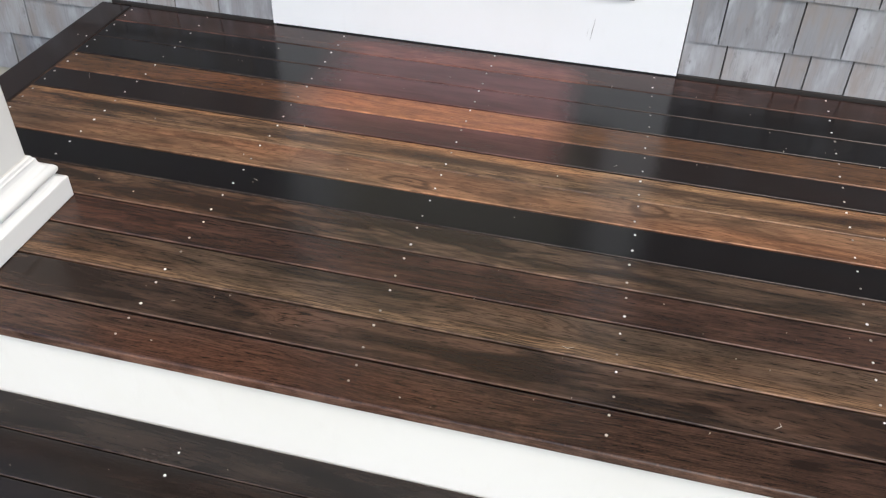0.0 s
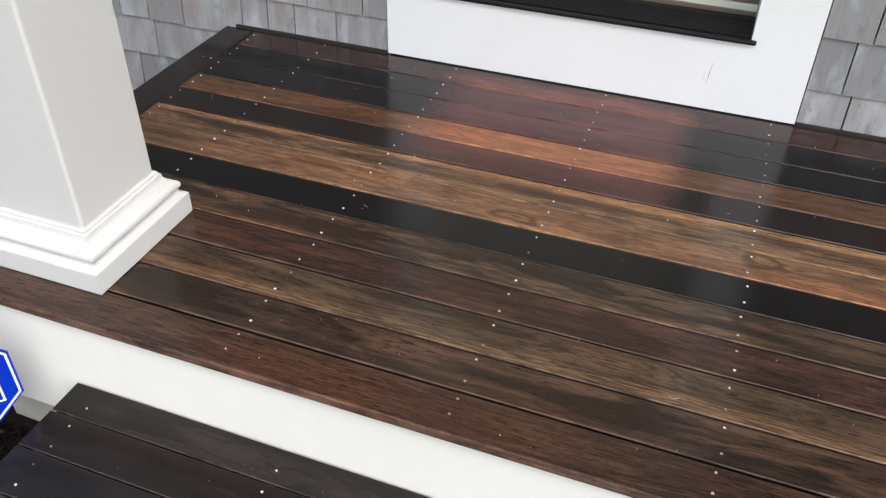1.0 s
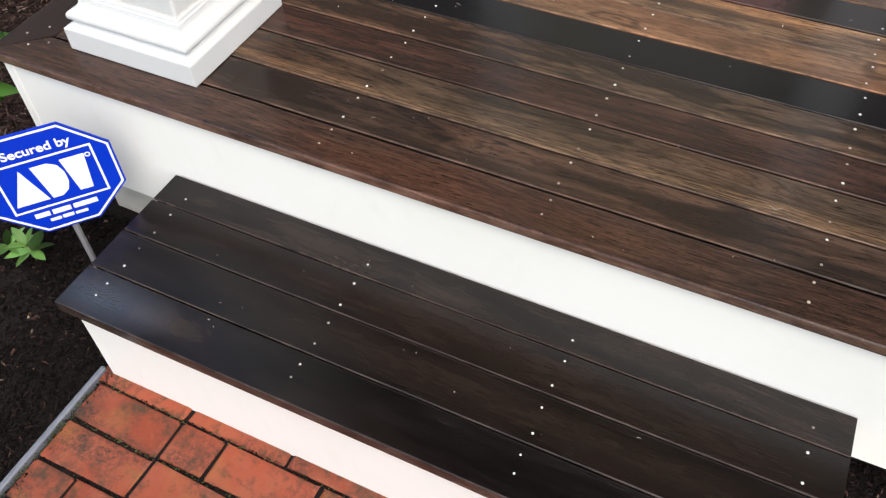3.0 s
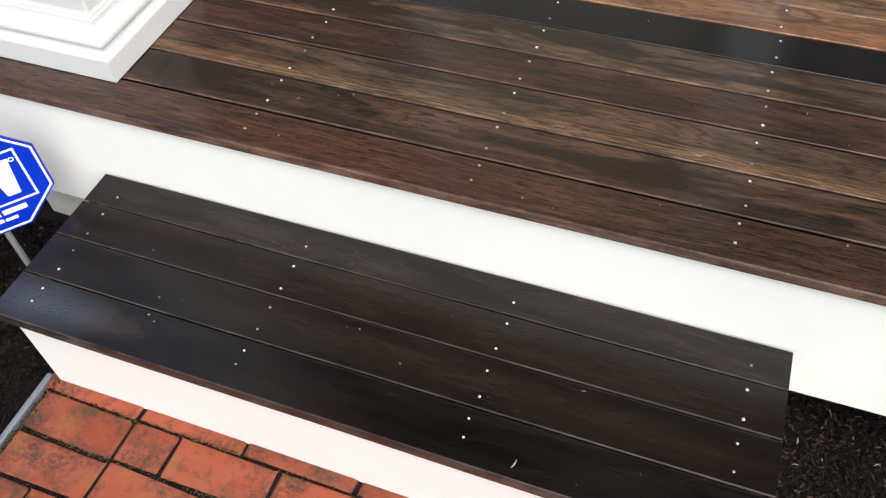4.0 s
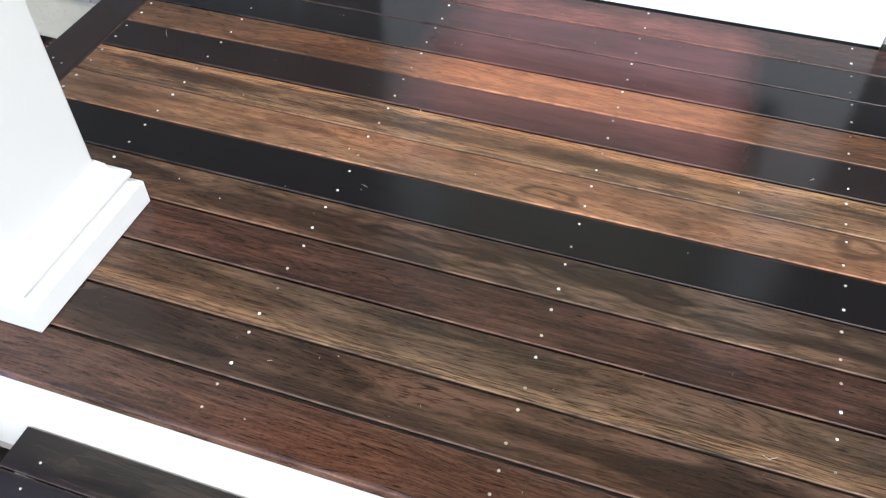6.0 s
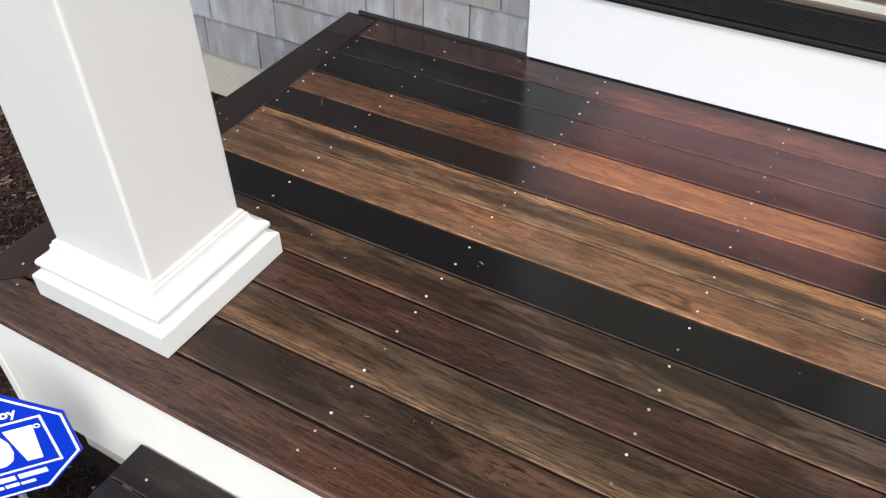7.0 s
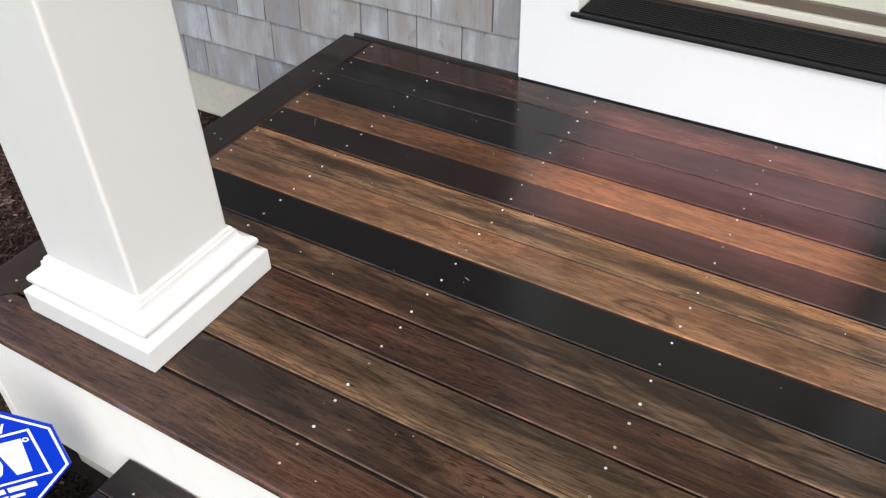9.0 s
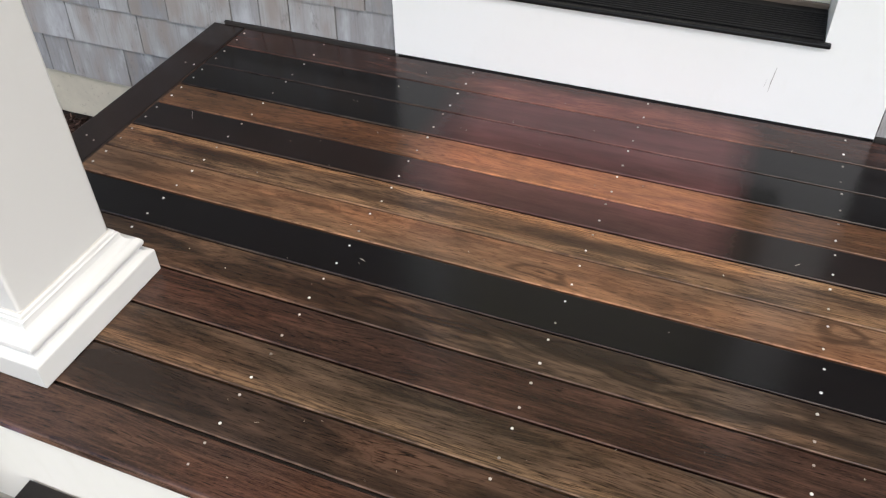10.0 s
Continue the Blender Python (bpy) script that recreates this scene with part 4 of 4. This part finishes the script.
chips("crumbs", 90, [(1, 0.13, 1.9, 0.01, 1.19)], "pale dust crumbs on the deck boards", 12, 0.0008, 0.0026, M_CRUMB, 0.0002, 0.0006)

# ---- brick walk ----
walkway = thing("brick_walk", "worn red clay brick walk with mossy joints", "walk", kind="structure")
part("sand_bed", box(0.075, 1.335, -1.9, -0.30, BRICK_TOP - 0.06, BRICK_TOP - 0.006), M_SOIL, walkway)
part("edging", box(0.052, 0.064, -1.9, -0.315, BRICK_TOP - 0.08, BRICK_TOP + 0.006, 0.003), M_EDGING, walkway, "grey plastic path edging")
part("edging", box(1.336, 1.348, -1.9, -0.315, BRICK_TOP - 0.08, BRICK_TOP + 0.006, 0.003), M_EDGING, walkway, "grey plastic path edging")


def brick_mesh(w, d, seed):
    g = random.Random(seed)
    bm = box(-w / 2, w / 2, -d / 2, d / 2, -0.05, 0, 0.005, 2)
    for v in bm.verts:
        v.co += Vector((g.uniform(-0.0028, 0.0028), g.uniform(-0.0028, 0.0028), g.uniform(-0.0014, 0.0006)))
    return mesh_of(bm, "brick", M_BRICK)


FULL = [brick_mesh(0.198, 0.079, k) for k in range(3)]
HALF = [brick_mesh(0.093, 0.079, 10 + k) for k in range(2)]
SLIM = [brick_mesh(0.228, 0.044, 20 + k) for k in range(2)]


def brick(mesh, x, y, s=1.0):
    ob = new("brick", mesh)
    ob.parent = walkway
    ob.location = (x, y, BRICK_TOP + rng.uniform(-0.003, 0.001))
    ob.rotation_euler = (rng.uniform(-0.02, 0.02), rng.uniform(-0.012, 0.012), rng.uniform(-0.02, 0.02))
    ob.scale = (s, 1, 1)


for k in range(6):
    brick(SLIM[k % 2], 0.164 + 0.2215 * k, -0.322, 0.93)
for row in range(14):
    y = -0.388 - 0.0865 * row
    x = 0.072
    pattern = "FHF" if row == 0 else "FF" if row % 2 else "HF"
    k = 0
    while x < 1.27:
        kind = pattern[k] if k < len(pattern) else "F"
        if x > 1.15:
            kind = "H"
        w = 0.196 if kind == "F" else 0.090
        brick((FULL[rng.randrange(3)] if kind == "F" else HALF[rng.randrange(2)]), x + w / 2, y)
        x += w + 0.009
        k += 1

# ---- shingles ----
COURSES = [-0.272, -0.148, -0.028, 0.097, 0.228, 0.356, 0.482, 0.608, 0.734]
JOINTS = {0: [-1.10, -0.978, -0.889, -0.683, -0.44], 1: [-1.05, -0.849, -0.60, -0.33], 2: [-0.275, -0.188, -0.100, 0.033], 3: [-0.30, -0.052]}
JOINTS_R = {2: [1.527, 1.589], 3: [1.541, 1.652]}


def shingle(x0, x1, z0, z1, lift):
    """One tapered shingle: thick at its butt, thin at its head."""
    bm = bmesh.new()
    j = lambda: rng.uniform(-0.0015, 0.0015)
    y0, y1 = WALL - 0.004 - lift, WALL + 0.013
    pts = [(x0, y0, z0 + j()), (x1, y0, z0 + j()), (x1, WALL + 0.004, z1), (x0, WALL + 0.004, z1), (x0, y1, z0), (x1, y1, z0), (x1, y1, z1), (x0, y1, z1)]
    v = [bm.verts.new(p) for p in pts]
    for f in ((0, 1, 2, 3), (5, 4, 7, 6), (4, 5, 1, 0), (3, 2, 6, 7), (1, 5, 6, 2), (4, 0, 3, 7)):
        bm.faces.new([v[i] for i in f])
    return bm


def course_cuts(a, b, fixed):
    cuts = [x for x in fixed if a < x < b]
    lo = min(cuts) if cuts else b
    out = list(cuts)
    x = lo
    while True:
        x -= rng.uniform(0.09, 0.22)
        if x < a + 0.05:
            break
        out.append(x)
    x = max(cuts) if cuts else a
    start = x if cuts else b + 9
    while start < b:
        x += rng.uniform(0.09, 0.22)
        if x > b - 0.05:
            break
        out.append(x)
    return [a] + sorted(out) + [b]


rest = []
for c, z0 in enumerate(COURSES):
    z1 = (COURSES[c + 1] if c + 1 < len(COURSES) else z0 + 0.126) + 0.012
    for side, a, b in ((0, X_L, PANEL_X0 - 0.002), (1, PANEL_X1 + 0.002, X_R)):
        cuts = course_cuts(a, b, (JOINTS, JOINTS_R)[side].get(c, []))
        for x0, x1 in zip(cuts, cuts[1:]):
            part("shingle", shingle(x0 + 0.0019, x1 - 0.0019, z0, z1, rng.uniform(0, 0.003)), M_SHINGLE, wall)
# upper courses in one mesh
verts, faces = [], []
z = COURSES[-1] + 0.126
while z < WALL_TOP - 0.05:
    for a, b in ((X_L, PANEL_X0 - 0.002), (PANEL_X1 + 0.002, X_R)) if z < 2.22 else ((X_L, X_R),):
        x = a
        while x < b - 0.03:
            x1 = min(b, x + rng.uniform(0.09, 0.22))
            k = len(verts)
            yb, yt, yi = WALL - 0.004, WALL + 0.004, WALL + 0.013
            verts += [(x + .001, yb, z), (x1 - .001, yb, z), (x1 - .001, yt, z + 0.138), (x + .001, yt, z + 0.138), (x + .001, yi, z), (x1 - .001, yi, z)]
            faces += [(k, k + 1, k + 2, k + 3), (k + 4, k + 5, k + 1, k), (k, k + 3, k + 4), (k + 1, k + 5, k + 2)]
            x = x1
    z += 0.126
me = bpy.data.meshes.new("upper_shingles")
me.from_pydata(verts, [], faces)
me.materials.append(M_SHINGLE)
up = new("upper_shingles", me)
up.parent = wall
tagged(up, kind="stuff")
